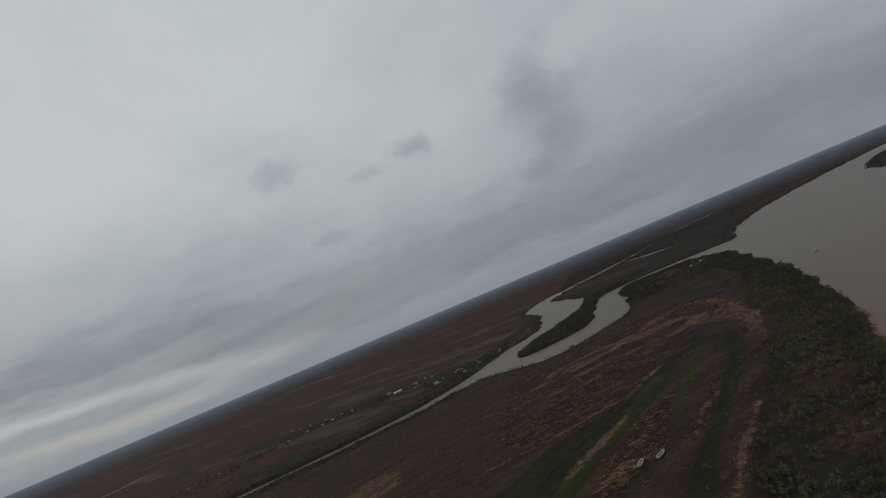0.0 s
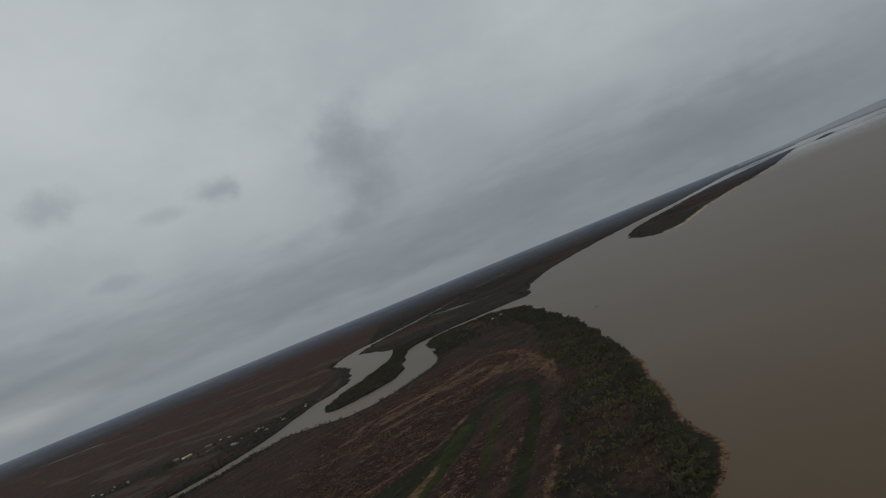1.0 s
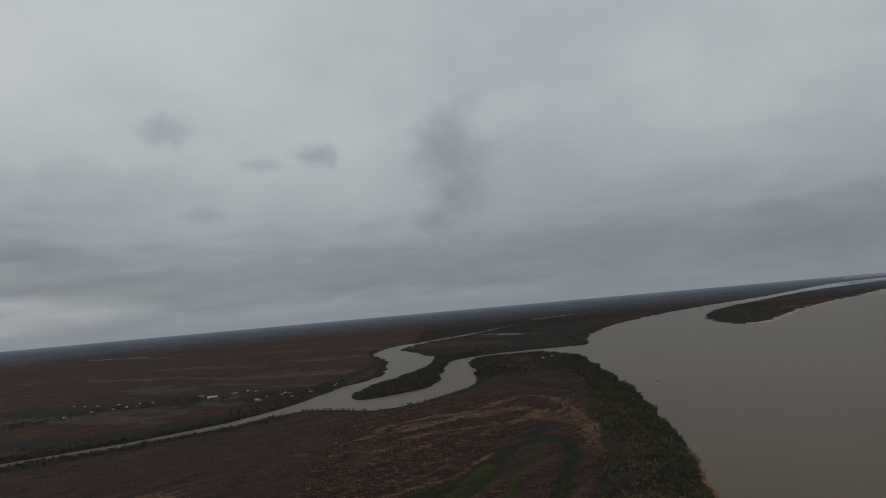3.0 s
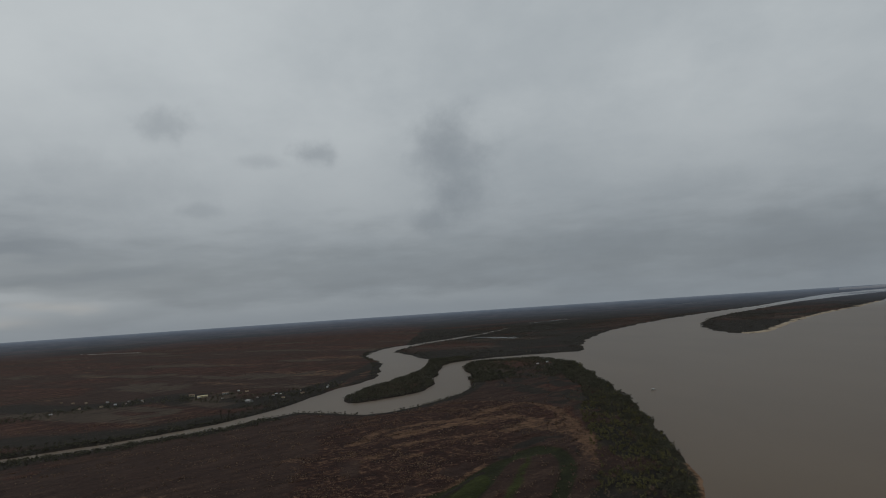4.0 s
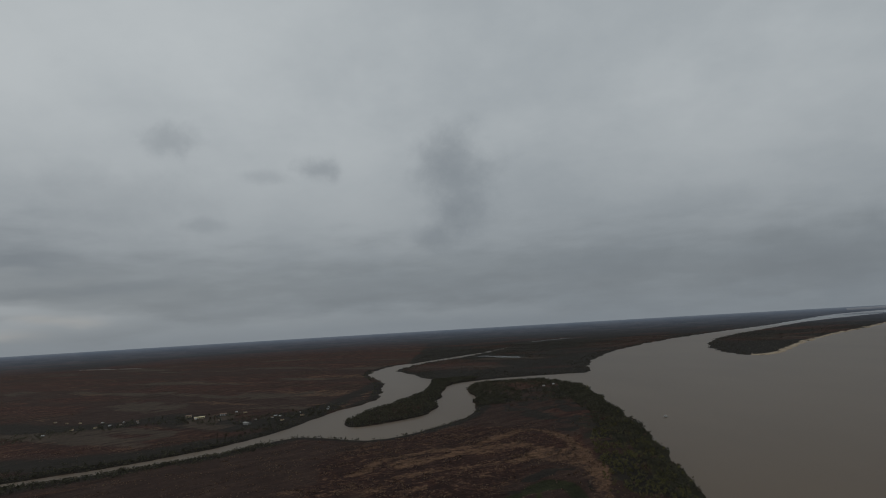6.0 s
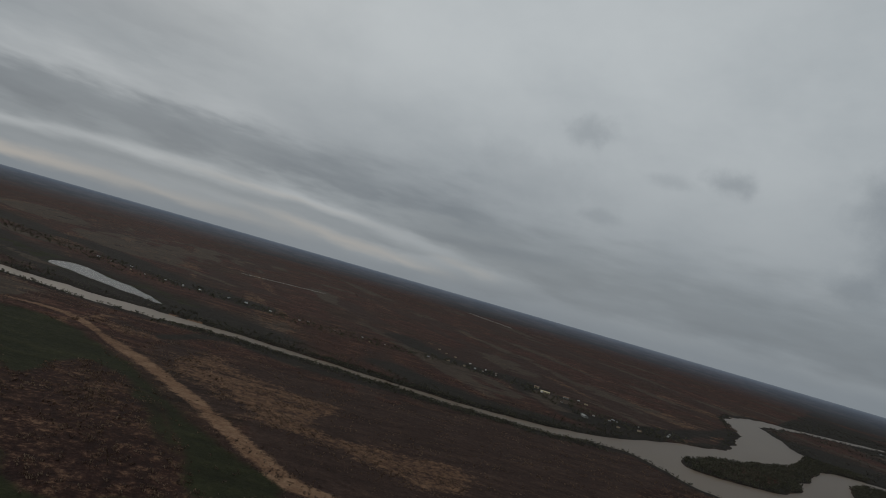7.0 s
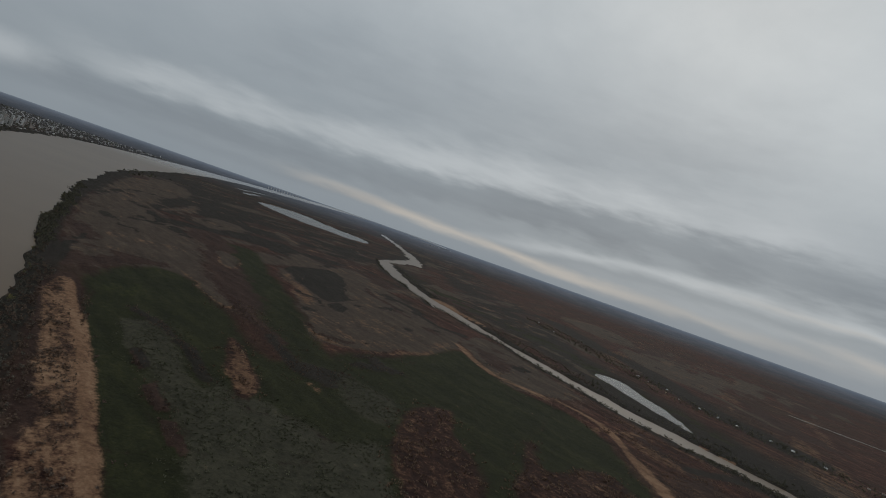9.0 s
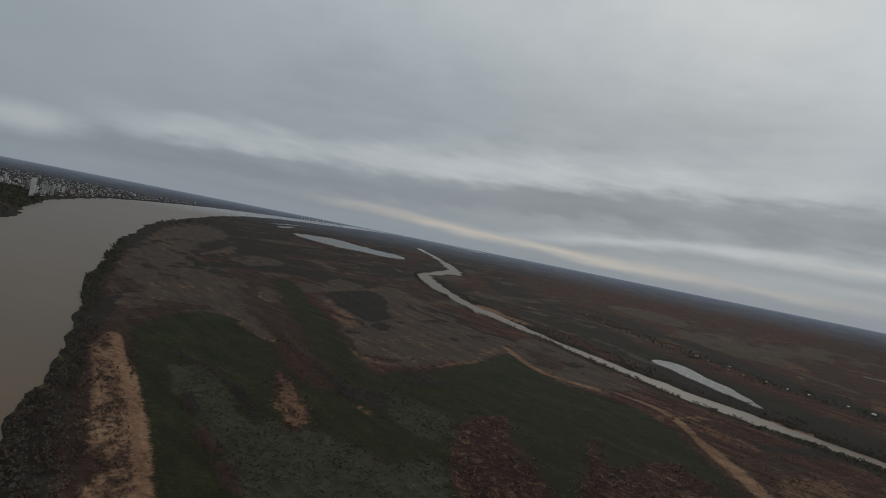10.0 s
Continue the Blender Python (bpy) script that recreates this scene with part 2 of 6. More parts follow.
def node_noise(t, scale, detail=4, rough=0.55, vec=None, dims="3D"):
    n = t.nodes.new("ShaderNodeTexNoise")
    n.noise_dimensions = dims
    n.inputs["Scale"].default_value, n.inputs["Detail"].default_value, n.inputs["Roughness"].default_value = scale, detail, rough
    if vec is None:
        g = t.nodes.new("ShaderNodeNewGeometry")
        vec = g.outputs["Position"]
    t.links.new(vec, n.inputs["Vector"])
    return n.outputs["Fac"]


def node_ramp(t, fac, stops):
    r = t.nodes.new("ShaderNodeValToRGB")
    e = r.color_ramp.elements
    while len(e) < len(stops):
        e.new(0.5)
    for el, (p, c) in zip(e, stops):
        el.position, el.color = p, (*c, 1)
    t.links.new(fac, r.inputs[0])
    return r.outputs[0]


def node_mix(t, f, a, b, blend="MIX"):
    n = t.nodes.new("ShaderNodeMix")
    n.data_type, n.blend_type = "RGBA", blend
    for i, v in ((0, f), (6, a), (7, b)):
        if isinstance(v, (int, float)):
            n.inputs[i].default_value = v
        elif isinstance(v, tuple):
            n.inputs[i].default_value = (*v, 1)
        else:
            t.links.new(v, n.inputs[i])
    return n.outputs[2]


def node_math(t, op, a, b=0.0, clamp=False):
    n = t.nodes.new("ShaderNodeMath")
    n.operation, n.use_clamp = op, clamp
    for i, v in enumerate((a, b)):
        if isinstance(v, (int, float)):
            n.inputs[i].default_value = v
        else:
            t.links.new(v, n.inputs[i])
    return n.outputs[0]


def node_step(t, v, lo, hi):
    n = t.nodes.new("ShaderNodeMapRange")
    n.interpolation_type = "SMOOTHSTEP"
    t.links.new(v, n.inputs[0])
    n.inputs[1].default_value, n.inputs[2].default_value = lo, hi
    return n.outputs[0]


def node_bump(t, bsdf, height, strength, distance):
    b = t.nodes.new("ShaderNodeBump")
    b.inputs["Strength"].default_value, b.inputs["Distance"].default_value = strength, distance
    t.links.new(height, b.inputs["Height"])
    t.links.new(b.outputs[0], bsdf.inputs["Normal"])


def simple(name, a, b, scale=1.5, rough=0.7, metal=0.0, bump=0.0, per_island=False):
    """Two tones of one stuff, mottled by noise, with a little relief."""
    m, t, p = material(name)
    tc = t.nodes.new("ShaderNodeTexCoord").outputs["Object"]
    f = node_noise(t, scale, 5, 0.6, tc)
    if per_island:
        g = t.nodes.new("ShaderNodeNewGeometry")
        f = node_math(t, "ADD", node_math(t, "MULTIPLY", f, 0.45), node_math(t, "MULTIPLY", g.outputs["Random Per Island"], 0.55))
    t.links.new(node_ramp(t, f, ((0.3, a), (0.7, b))), p.inputs["Base Color"])
    p.inputs["Roughness"].default_value, p.inputs["Metallic"].default_value = rough, metal
    if bump:
        node_bump(t, p, node_noise(t, scale * 4, 4, 0.6, tc), bump, 0.05)
    return m


def leaf_material(name, a, b, c):
    m, t, p = material(name)
    g = t.nodes.new("ShaderNodeNewGeometry")
    o = t.nodes.new("ShaderNodeObjectInfo")
    patch = node_noise(t, 0.05, 3, 0.5, g.outputs["Position"])
    f = node_math(t, "ADD", node_math(t, "MULTIPLY", g.outputs["Random Per Island"], 0.5), node_math(t, "MULTIPLY", patch, 0.7))
    f = node_math(t, "ADD", f, node_math(t, "MULTIPLY", o.outputs["Random"], 0.15))
    t.links.new(node_ramp(t, f, ((0.35, a), (0.62, b), (0.95, c))), p.inputs["Base Color"])
    p.inputs["Roughness"].default_value = 0.75
    p.inputs["Specular IOR Level"].default_value = 0.05
    return m


LEAF_DARK = leaf_material("dark_riverside_leaves", (0.0470, 0.0450, 0.0340), (0.0760, 0.0720, 0.0520), (0.1250, 0.1160, 0.0800))
LEAF_OLIVE = leaf_material("olive_shrub_leaves", (0.0500, 0.0460, 0.0260), (0.1150, 0.1050, 0.0500), (0.2250, 0.2050, 0.0880))
LEAF_BROWN = leaf_material("winter_bare_twigs", (0.0528, 0.0387, 0.0317), (0.1021, 0.0704, 0.0563), (0.1496, 0.1091, 0.0792))
LEAF_GREY = leaf_material("greyish_winter_scrub", (0.0600, 0.0565, 0.0460), (0.0890, 0.0830, 0.0675), (0.1280, 0.1180, 0.0950))
REED = leaf_material("dry_reed_blades", (0.066, 0.042, 0.032), (0.135, 0.090, 0.065), (0.290, 0.205, 0.140))
FLOATING = leaf_material("floating_leaf_rosettes", (0.0260, 0.0265, 0.0170), (0.0731, 0.0720, 0.0475), (0.1272, 0.1260, 0.0845))
BARK = simple("grey_bark", (0.06, 0.05, 0.04), (0.13, 0.11, 0.09), 3.0, 0.9, 0, 0.4)
PAINT_WHITE = simple("weathered_white_paint", (0.4224, 0.4136, 0.3872), (0.6336, 0.6248, 0.5984), 0.8, 0.6)
PLASTER = simple("city_plaster", (0.40, 0.40, 0.40), (0.62, 0.61, 0.60), 0.05, 0.8)
PLASTER_WARM = simple("warm_city_plaster", (0.22, 0.19, 0.17), (0.42, 0.37, 0.33), 0.05, 0.8)
CONCRETE = simple("grey_concrete", (0.22, 0.22, 0.21), (0.36, 0.35, 0.33), 0.3, 0.85)
GLASS_DARK = simple("dark_window_glass", (0.03, 0.035, 0.045), (0.05, 0.055, 0.065), 0.5, 0.15)
ZINC = simple("bright_corrugated_zinc", (0.3000, 0.3050, 0.3100), (0.5200, 0.5250, 0.5300), 0.7, 0.45, 0.2)
RUST = simple("rusty_roof_sheet", (0.13, 0.07, 0.045), (0.24, 0.15, 0.10), 0.9, 0.7)
TIMBER = simple("grey_weathered_timber", (0.12, 0.10, 0.08), (0.24, 0.20, 0.16), 2.0, 0.8, 0, 0.3)
CREAM = simple("cream_house_wall", (0.50, 0.41, 0.25), (0.66, 0.56, 0.36), 0.9, 0.75)
HULL_PALE = simple("pale_worn_hull_paint", (0.24, 0.215, 0.17), (0.40, 0.36, 0.285), 1.2, 0.55)
HULL_INSIDE = simple("hull_inside", (0.15, 0.13, 0.10), (0.30, 0.265, 0.21), 2.0, 0.8)

# ground: marsh with several covers, kept apart by masks
def land_material(name):
    """Marsh ground: the material, its tree, its shader and its colour."""
    m, t_, p_ = material(name)
    g_ = t_.nodes.new("ShaderNodeNewGeometry")
    pos_ = g_.outputs["Position"]
    att_a, att_b = t_.nodes.new("ShaderNodeAttribute"), t_.nodes.new("ShaderNodeAttribute")
    att_c = t_.nodes.new("ShaderNodeAttribute")
    att_a.attribute_name, att_b.attribute_name, att_c.attribute_name = "cover_a", "cover_b", "cover_c"
    sa, sb, sc = (t_.nodes.new("ShaderNodeSeparateColor") for _ in range(3))
    t_.links.new(att_c.outputs["Color"], sc.inputs[0])
    t_.links.new(att_a.outputs["Color"], sa.inputs[0])
    t_.links.new(att_b.outputs["Color"], sb.inputs[0])
    n_big = node_noise(t_, 0.006, 4, 0.55, pos_)
    lie = t_.nodes.new("ShaderNodeCombineXYZ")
    for i, way in enumerate(((0.19, 0.17, 0.0), (-0.66, 0.75, 0.0))):
        d = t_.nodes.new("ShaderNodeVectorMath")
        d.operation = "DOT_PRODUCT"
        t_.links.new(pos_, d.inputs[0])
        d.inputs[1].default_value = way
        t_.links.new(d.outputs["Value"], lie.inputs[i])
    n_mid = node_noise(t_, 0.07, 6, 0.62, lie.outputs[0])
    n_fine = node_noise(t_, 0.22, 5, 0.65, pos_)
    n_tuft = node_noise(t_, 0.6, 4, 0.75, pos_)
    mott = node_math(t_, "ADD", node_math(t_, "MULTIPLY", n_mid, 0.40), node_math(t_, "ADD", node_math(t_, "MULTIPLY", n_fine, 0.33), node_math(t_, "MULTIPLY", n_tuft, 0.27)))
    clump = node_math(t_, "ADD", node_math(t_, "MULTIPLY", n_mid, 0.22), node_math(t_, "ADD", node_math(t_, "MULTIPLY", n_fine, 0.50), node_math(t_, "MULTIPLY", n_tuft, 0.28)))
    base_col = node_ramp(t_, mott, ((0.39, (0.0130, 0.0064, 0.0053)), (0.47, (0.0320, 0.0145, 0.0112)), (0.53, (0.0570, 0.0258, 0.0186)), (0.61, (0.1380, 0.0680, 0.0410))))
    base_col = node_mix(t_, node_step(t_, n_big, 0.42, 0.66), base_col, node_ramp(t_, mott, ((0.41, (0.0134, 0.0087, 0.0068)), (0.52, (0.0402, 0.0240, 0.0166)), (0.61, (0.0915, 0.0547, 0.0342)))))
    def edge(v, grain=0.5):
        """A mask with its edge broken up by the ground's own noise."""
        return node_step(t_, node_math(t_, "ADD", v, node_math(t_, "MULTIPLY", node_math(t_, "SUBTRACT", mott, 0.5), grain * 6.0)), 0.30, 0.70)
    green_col = node_ramp(t_, mott, ((0.36, (0.0098, 0.0103, 0.0052)), (0.50, (0.0190, 0.0206, 0.0092)), (0.67, (0.0385, 0.0400, 0.0160))))
    lush_col = node_ramp(t_, mott, ((0.38, (0.0150, 0.0170, 0.0055)), (0.50, (0.0265, 0.0315, 0.0090)), (0.63, (0.0440, 0.0500, 0.0150))))
    tan_col = node_ramp(t_, clump, ((0.40, (0.0430, 0.0230, 0.0158)), (0.49, (0.0900, 0.0500, 0.0310)), (0.62, (0.1850, 0.1080, 0.0640))))
    dark_col = node_ramp(t_, mott, ((0.38, (0.0120, 0.0102, 0.0084)), (0.52, (0.0222, 0.0188, 0.0152)), (0.64, (0.0380, 0.0312, 0.0244))))
    grey_col = node_ramp(t_, clump, ((0.36, (0.0162, 0.0160, 0.0104)), (0.50, (0.0372, 0.0351, 0.0238)), (0.67, (0.0654, 0.0605, 0.0406))))
    red_col = node_ramp(t_, clump, ((0.42, (0.0170, 0.0088, 0.0074)), (0.515, (0.0330, 0.0162, 0.0124)), (0.56, (0.0760, 0.0400, 0.0255)), (0.63, (0.1800, 0.1040, 0.0640))))
    rust_col = node_ramp(t_, mott, ((0.38, (0.0190, 0.0114, 0.0094)), (0.50, (0.0360, 0.0212, 0.0168)), (0.63, (0.0700, 0.0425, 0.0310))))
    field_col = node_ramp(t_, mott, ((0.36, (0.0320, 0.0236, 0.0180)), (0.50, (0.0540, 0.0402, 0.0308)), (0.64, (0.0900, 0.0670, 0.0500))))
    sand_col = node_ramp(t_, mott, ((0.40, (0.0850, 0.0460, 0.0285)), (0.50, (0.1650, 0.0950, 0.0570)), (0.62, (0.2500, 0.1560, 0.0970))))
    col = node_mix(t_, edge(sa.outputs[2], 0.32), base_col, dark_col)
    olive_col = node_ramp(t_, mott, ((0.38, (0.0150, 0.0132, 0.0080)), (0.52, (0.0285, 0.0250, 0.0150)), (0.64, (0.0490, 0.0420, 0.0245))))
    col = node_mix(t_, edge(att_a.outputs["Alpha"], 0.36), col, olive_col)
    col = node_mix(t_, edge(sc.outputs[2], 0.36), col, rust_col)
    col = node_mix(t_, edge(sc.outputs[1], 0.36), col, field_col)
    col = node_mix(t_, edge(sb.outputs[1], 0.45), col, red_col)
    col = node_mix(t_, edge(sa.outputs[0], 0.26), col, green_col)
    col = node_mix(t_, edge(sb.outputs[0], 0.40), col, grey_col)
    col = node_mix(t_, edge(sc.outputs[0], 0.26), col, lush_col)
    col = node_mix(t_, edge(sa.outputs[1], 0.5), col, tan_col)
    col = node_mix(t_, edge(sb.outputs[2], 0.36), col, sand_col)
    beach_col = node_ramp(t_, mott, ((0.38, (0.220, 0.168, 0.116)), (0.50, (0.340, 0.272, 0.196)), (0.61, (0.440, 0.365, 0.275))))
    col = node_mix(t_, edge(att_c.outputs["Alpha"], 0.2), col, beach_col)
    p_.inputs["Roughness"].default_value = 0.92
    p_.inputs["Specular IOR Level"].default_value = 0.07
    node_bump(t_, p_, mott, 0.9, 2.2)
    return m, t_, p_, col


GROUND, t_, p_, col_ = land_material("marsh_ground")
t_.links.new(col_, p_.inputs["Base Color"])

WATER, t_, p_ = material("silty_river_water")
pos_ = t_.nodes.new("ShaderNodeNewGeometry").outputs["Position"]
streak = t_.nodes.new("ShaderNodeMapping")
streak.inputs["Scale"].default_value = (1.0, 0.35, 1.0)
streak.inputs["Rotation"].default_value = (0, 0, radians(-20))
t_.links.new(pos_, streak.inputs[0])
silt = node_noise(t_, 0.006, 5, 0.55, streak.outputs[0])
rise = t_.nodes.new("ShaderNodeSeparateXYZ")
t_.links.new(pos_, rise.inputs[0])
far_sheen = node_step(t_, rise.outputs[2], 0.5, 40.0)      # far mask by height: greyer and glossier, standing in for lost sky reflection
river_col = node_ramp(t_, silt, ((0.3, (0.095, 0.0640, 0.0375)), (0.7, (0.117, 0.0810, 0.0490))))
# far water's base colour is paled to paint in the reflected sky
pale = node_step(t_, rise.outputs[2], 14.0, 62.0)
t_.links.new(node_mix(t_, pale, node_mix(t_, far_sheen, river_col, (0.105, 0.086, 0.068)), (0.42, 0.43, 0.44)), p_.inputs["Base Color"])
t_.links.new(node_math(t_, "SUBTRACT", 0.32, node_math(t_, "MULTIPLY", far_sheen, 0.18)), p_.inputs["Roughness"])
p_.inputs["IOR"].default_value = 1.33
t_.links.new(node_math(t_, "ADD", 0.13, node_math(t_, "MULTIPLY", far_sheen, 0.75)), p_.inputs["Specular IOR Level"])
ripple = node_math(t_, "ADD", node_math(t_, "MULTIPLY", node_noise(t_, 0.9, 4, 0.6, pos_), 0.6), node_math(t_, "MULTIPLY", node_noise(t_, 0.09, 3, 0.5, pos_), 0.4))
node_bump(t_, p_, ripple, 0.08, 0.15)

POND_WATER, t_, p_ = material("still_pond_water")
pos_ = t_.nodes.new("ShaderNodeNewGeometry").outputs["Position"]
t_.links.new(node_ramp(t_, node_noise(t_, 0.02, 4, 0.55, pos_), ((0.3, (0.050, 0.048, 0.042)), (0.7, (0.072, 0.068, 0.058)))), p_.inputs["Base Color"])
p_.inputs["Roughness"].default_value = 0.25
p_.inputs["IOR"].default_value = 1.33
p_.inputs["Specular IOR Level"].default_value = 0.16
node_bump(t_, p_, node_noise(t_, 1.2, 3, 0.6, pos_), 0.04, 0.1)

# distance: woods and plain, with haze painted in as greyer colour and bluish glow
DISTANCE, t_, p_, col_ = land_material("distant_plain_painted_haze")
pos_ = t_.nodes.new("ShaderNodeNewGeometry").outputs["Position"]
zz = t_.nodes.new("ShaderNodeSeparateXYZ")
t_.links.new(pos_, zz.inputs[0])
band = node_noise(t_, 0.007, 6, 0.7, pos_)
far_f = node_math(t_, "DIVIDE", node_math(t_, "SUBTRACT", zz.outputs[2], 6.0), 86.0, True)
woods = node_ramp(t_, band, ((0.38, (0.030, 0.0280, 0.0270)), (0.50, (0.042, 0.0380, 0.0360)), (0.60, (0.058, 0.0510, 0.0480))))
# base colour shifts to a haze grey with height
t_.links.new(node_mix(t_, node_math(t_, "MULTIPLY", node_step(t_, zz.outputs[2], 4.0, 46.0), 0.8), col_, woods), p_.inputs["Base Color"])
# emission is the painted haze, strongest at the horizon
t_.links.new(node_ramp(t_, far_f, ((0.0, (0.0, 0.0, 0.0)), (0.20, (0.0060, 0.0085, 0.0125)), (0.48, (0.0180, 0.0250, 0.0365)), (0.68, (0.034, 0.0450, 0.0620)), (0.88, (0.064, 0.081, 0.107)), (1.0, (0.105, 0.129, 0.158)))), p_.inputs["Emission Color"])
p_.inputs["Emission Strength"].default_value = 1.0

# ---------------------------------------------------------------- plan of the river land (metres, flat plan)
# east and south shore of the long spit, from far down river to its tip
SPIT_SHORE = [(-20300, 700), (-17000, 900), (-14500, 1000), (-13600, 850), (-14500, 700), (-16500, 300), (-18200, -100), (-18800, -700), (-18300, -1200), (-16200, -1550), (-12153, -1700), (-9442, -1690), (-7800, -1710), (-6300, -1720), (-5000, -1590), (-4300, -1470), (-3380, -1278), (-2144, -940), (-1651, -771), (-1429, -674), (-1165, -569), (-979, -474),
              (-790, -380), (-686, -325), (-479, -206), (-403, -167), (-333, -137), (-285, -110), (-100, 25), (90, 174), (116, 250), (146, 356),
              (167, 454), (184, 555), (208, 690), (207, 756), (219, 815), (215, 865), (229, 944), (232, 1056), (244, 1144)]
NORTH_SHORE = [(312, 1384), (333, 1458), (368, 1627), (460, 1891), (725, 2405), (1287, 3180), (2142, 4090), (3300, 5500), (4733, 7150), (6980, 8821),
               (7400, 9300), (12000, 15800), (15500, 20500)]
OUTER_SHORE = [(18000, 20000), (11600, 11900), (8500, 6500), (6200, 1500), (4200, -1600), (1800, -1500), (300, -1050), (-700, -700), (-1173, -803),
               (-1331, -888), (-1731, -1132), (-2043, -1287), (-2996, -1647), (-4100, -1893), (-5600, -2110), (-6860, -2210), (-9900, -2330), (-13389, -2439), (-17000, -2550), (-20400, -2650)]
# side channel: south bank from its mouth to the bend, then north bank back
CHANNEL_SOUTH = [(300, 1180), (244, 1144), (198, 1277), (127, 1297), (53, 1278), (31, 1172), (37, 1026), (26, 888), (0, 804), (-35, 749), (-74, 712),
                 (-106, 705), (-144, 726), (-194, 748), (-225, 722), (-264, 672), (-315, 632), (-362, 600), (-420, 570), (-480, 536), (-540, 500),
                 (-592, 463), (-648, 416), (-706, 363), (-806, 314), (-868, 284), (-973, 250), (-1021, 215), (-1126, 165), (-1163, 135),
                 (-1328, 92), (-1515, 42), (-1681, 5), (-1931, -20), (-2264, 30), (-2563, 73), (-2954, 56), (-3525, 6), (-4131, -60), (-5483, -230)]
CHANNEL_NORTH = [(-5600, -190), (-4131, -10), (-3489, 50), (-3162, 100), (-2410, 138), (-2227, 74), (-1981, 22), (-1790, 42), (-1567, 78), (-1380, 118),
                 (-1268, 152), (-1193, 181), (-1110, 212), (-1040, 244), (-960, 277), (-900, 308), (-845, 338), (-775, 376), (-703, 430),
                 (-640, 472), (-580, 512), (-520, 546), (-455, 580), (-392, 616), (-335, 654), (-285, 703), (-250, 760), (-228, 820), (-211, 882),
                 (-183, 980), (-155, 1040), (-139, 1116), (-144, 1274), (-170, 1451), (-217, 1636), (-235, 1840), (-200, 2021), (-150, 2100),
                 (14, 2390), (150, 2640), (330, 3150)]
TONGUE = [(305, 3040), (139, 2530), (14, 2290), (-107, 2050), (-162, 1805), (-128, 1688), (-64, 1491), (-49, 1344), (-63, 1173), (-97, 1052), (-134, 958),
          (-155, 871), (-150, 827), (-132, 803), (-78, 835), (-40, 887), (-27, 980), (-23, 1151), (-7, 1278), (43, 1339), (136, 1380), (216, 1387), (312, 1384)]
LONG_ISLAND = [(961, 2236), (849, 1940), (795, 1665), (829, 1585), (900, 1650), (1059, 1845), (1180, 2010), (1600, 2480), (2262, 3135), (3300, 4350),
               (4850, 6150), (4800, 6250), (3000, 4800), (1900, 3560), (1244, 2740)]
SMALL_ISLAND = [(4718, 5582), (5300, 6050), (5952, 6889), (5600, 6650), (5000, 6000)]
POND = [(-1010, 431), (-1004, 466), (-920, 476), (-846, 482), (-774, 476), (-744, 467), (-762, 459), (-791, 455), (-835, 439), (-903, 426), (-951, 415)]
LAKE = [(-3150, -770), (-3477, -708), (-3572, -591), (-3200, -358), (-3100, -205), (-2816, -135), (-2609, -204), (-2659, -313), (-2657, -415), (-2822, -584)]
SLOTS = [((-4242, -1190), (-5047, -1240), 28), ((-2374, -650), (-2417, -592), 9), ((-1968, -113), (-1903, -64), 7), ((-3700, -1000), (-4300, -1080), 22),
         ((121, 2340), (237, 2120), 26), ((514, 3651), (826, 3976), 22), ((2473, 6574), (3099, 7225), 40), 
         ((-9500, 300), (-12500, 900), 70), ((-13500, -150), (-14500, 300), 90), ((-8244, -1235), (-8827, -983), 40), ((-5019, -1211), (-5444, -1188), 18)]

SOUTH_BELT = spline(CHANNEL_SOUTH[14:23], 4, False)
river_poly = np.vstack([spline(SPIT_SHORE, 4, False), spline(NORTH_SHORE, 4, False), spline(OUTER_SHORE, 3, False)])
channel_poly = np.vstack([spline(CHANNEL_SOUTH, 4, False), spline(CHANNEL_NORTH, 4, False), spline(TONGUE, 4, False)])
islands = [spline(LONG_ISLAND, 4), spline(SMALL_ISLAND, 3)]
pools = [spline(POND, 4), spline(LAKE, 4)]


def slot_sd(x, y, a, b, w):
    d = seg_dist(x, y, [a, b])
    return np.clip(w - d, -120, 120)


def water_sd(x, y):
    """Positive in water: distance to the nearest bank, roughly."""
    amp = np.clip(np.hypot(x, y) / 500, 0.2, 6)
    nib = np.clip(np.hypot(x, y) / 100, 1.2, 4)
    wx = x + (fbm(x, y, 38, 3, 5) - 0.5) * 9 * amp + (fbm(x, y, 9, 2, 15) - 0.5) * nib
    wy = y + (fbm(x, y, 38, 3, 6) - 0.5) * 9 * amp + (fbm(x, y, 9, 2, 16) - 0.5) * nib
    s = area_sd(wx, wy, river_poly)
    for isl in islands:
        s = np.minimum(s, -area_sd(wx, wy, isl))
    s = np.maximum(s, area_sd(wx, wy, channel_poly))
    for p in pools:
        s = np.maximum(s, area_sd(wx, wy, p))
    for a, b, w in SLOTS:
        s = np.maximum(s, slot_sd(wx, wy, a, b, w))
    return s


# ground covers
GREEN = spline([(-494, -170), (-602, -189), (-655, -161), (-563, -82), (-510, -50), (-467, -20), (-470, 0), (-560, 36), (-618, 88), (-763, 159), (-682, 189),
                (-644, 218), (-621, 255), (-555, 275), (-463, 270), (-400, 262), (-310, 240), (-230, 190), (-150, 110), (-170, 20), (-255, -25), (-362, -91)], 4)
GREEN_BAND = (spline([(-1031, -203), (-861, -135), (-684, -58), (-559, -17), (-488, 24), (-405, 61)], 4, False), 20.0)
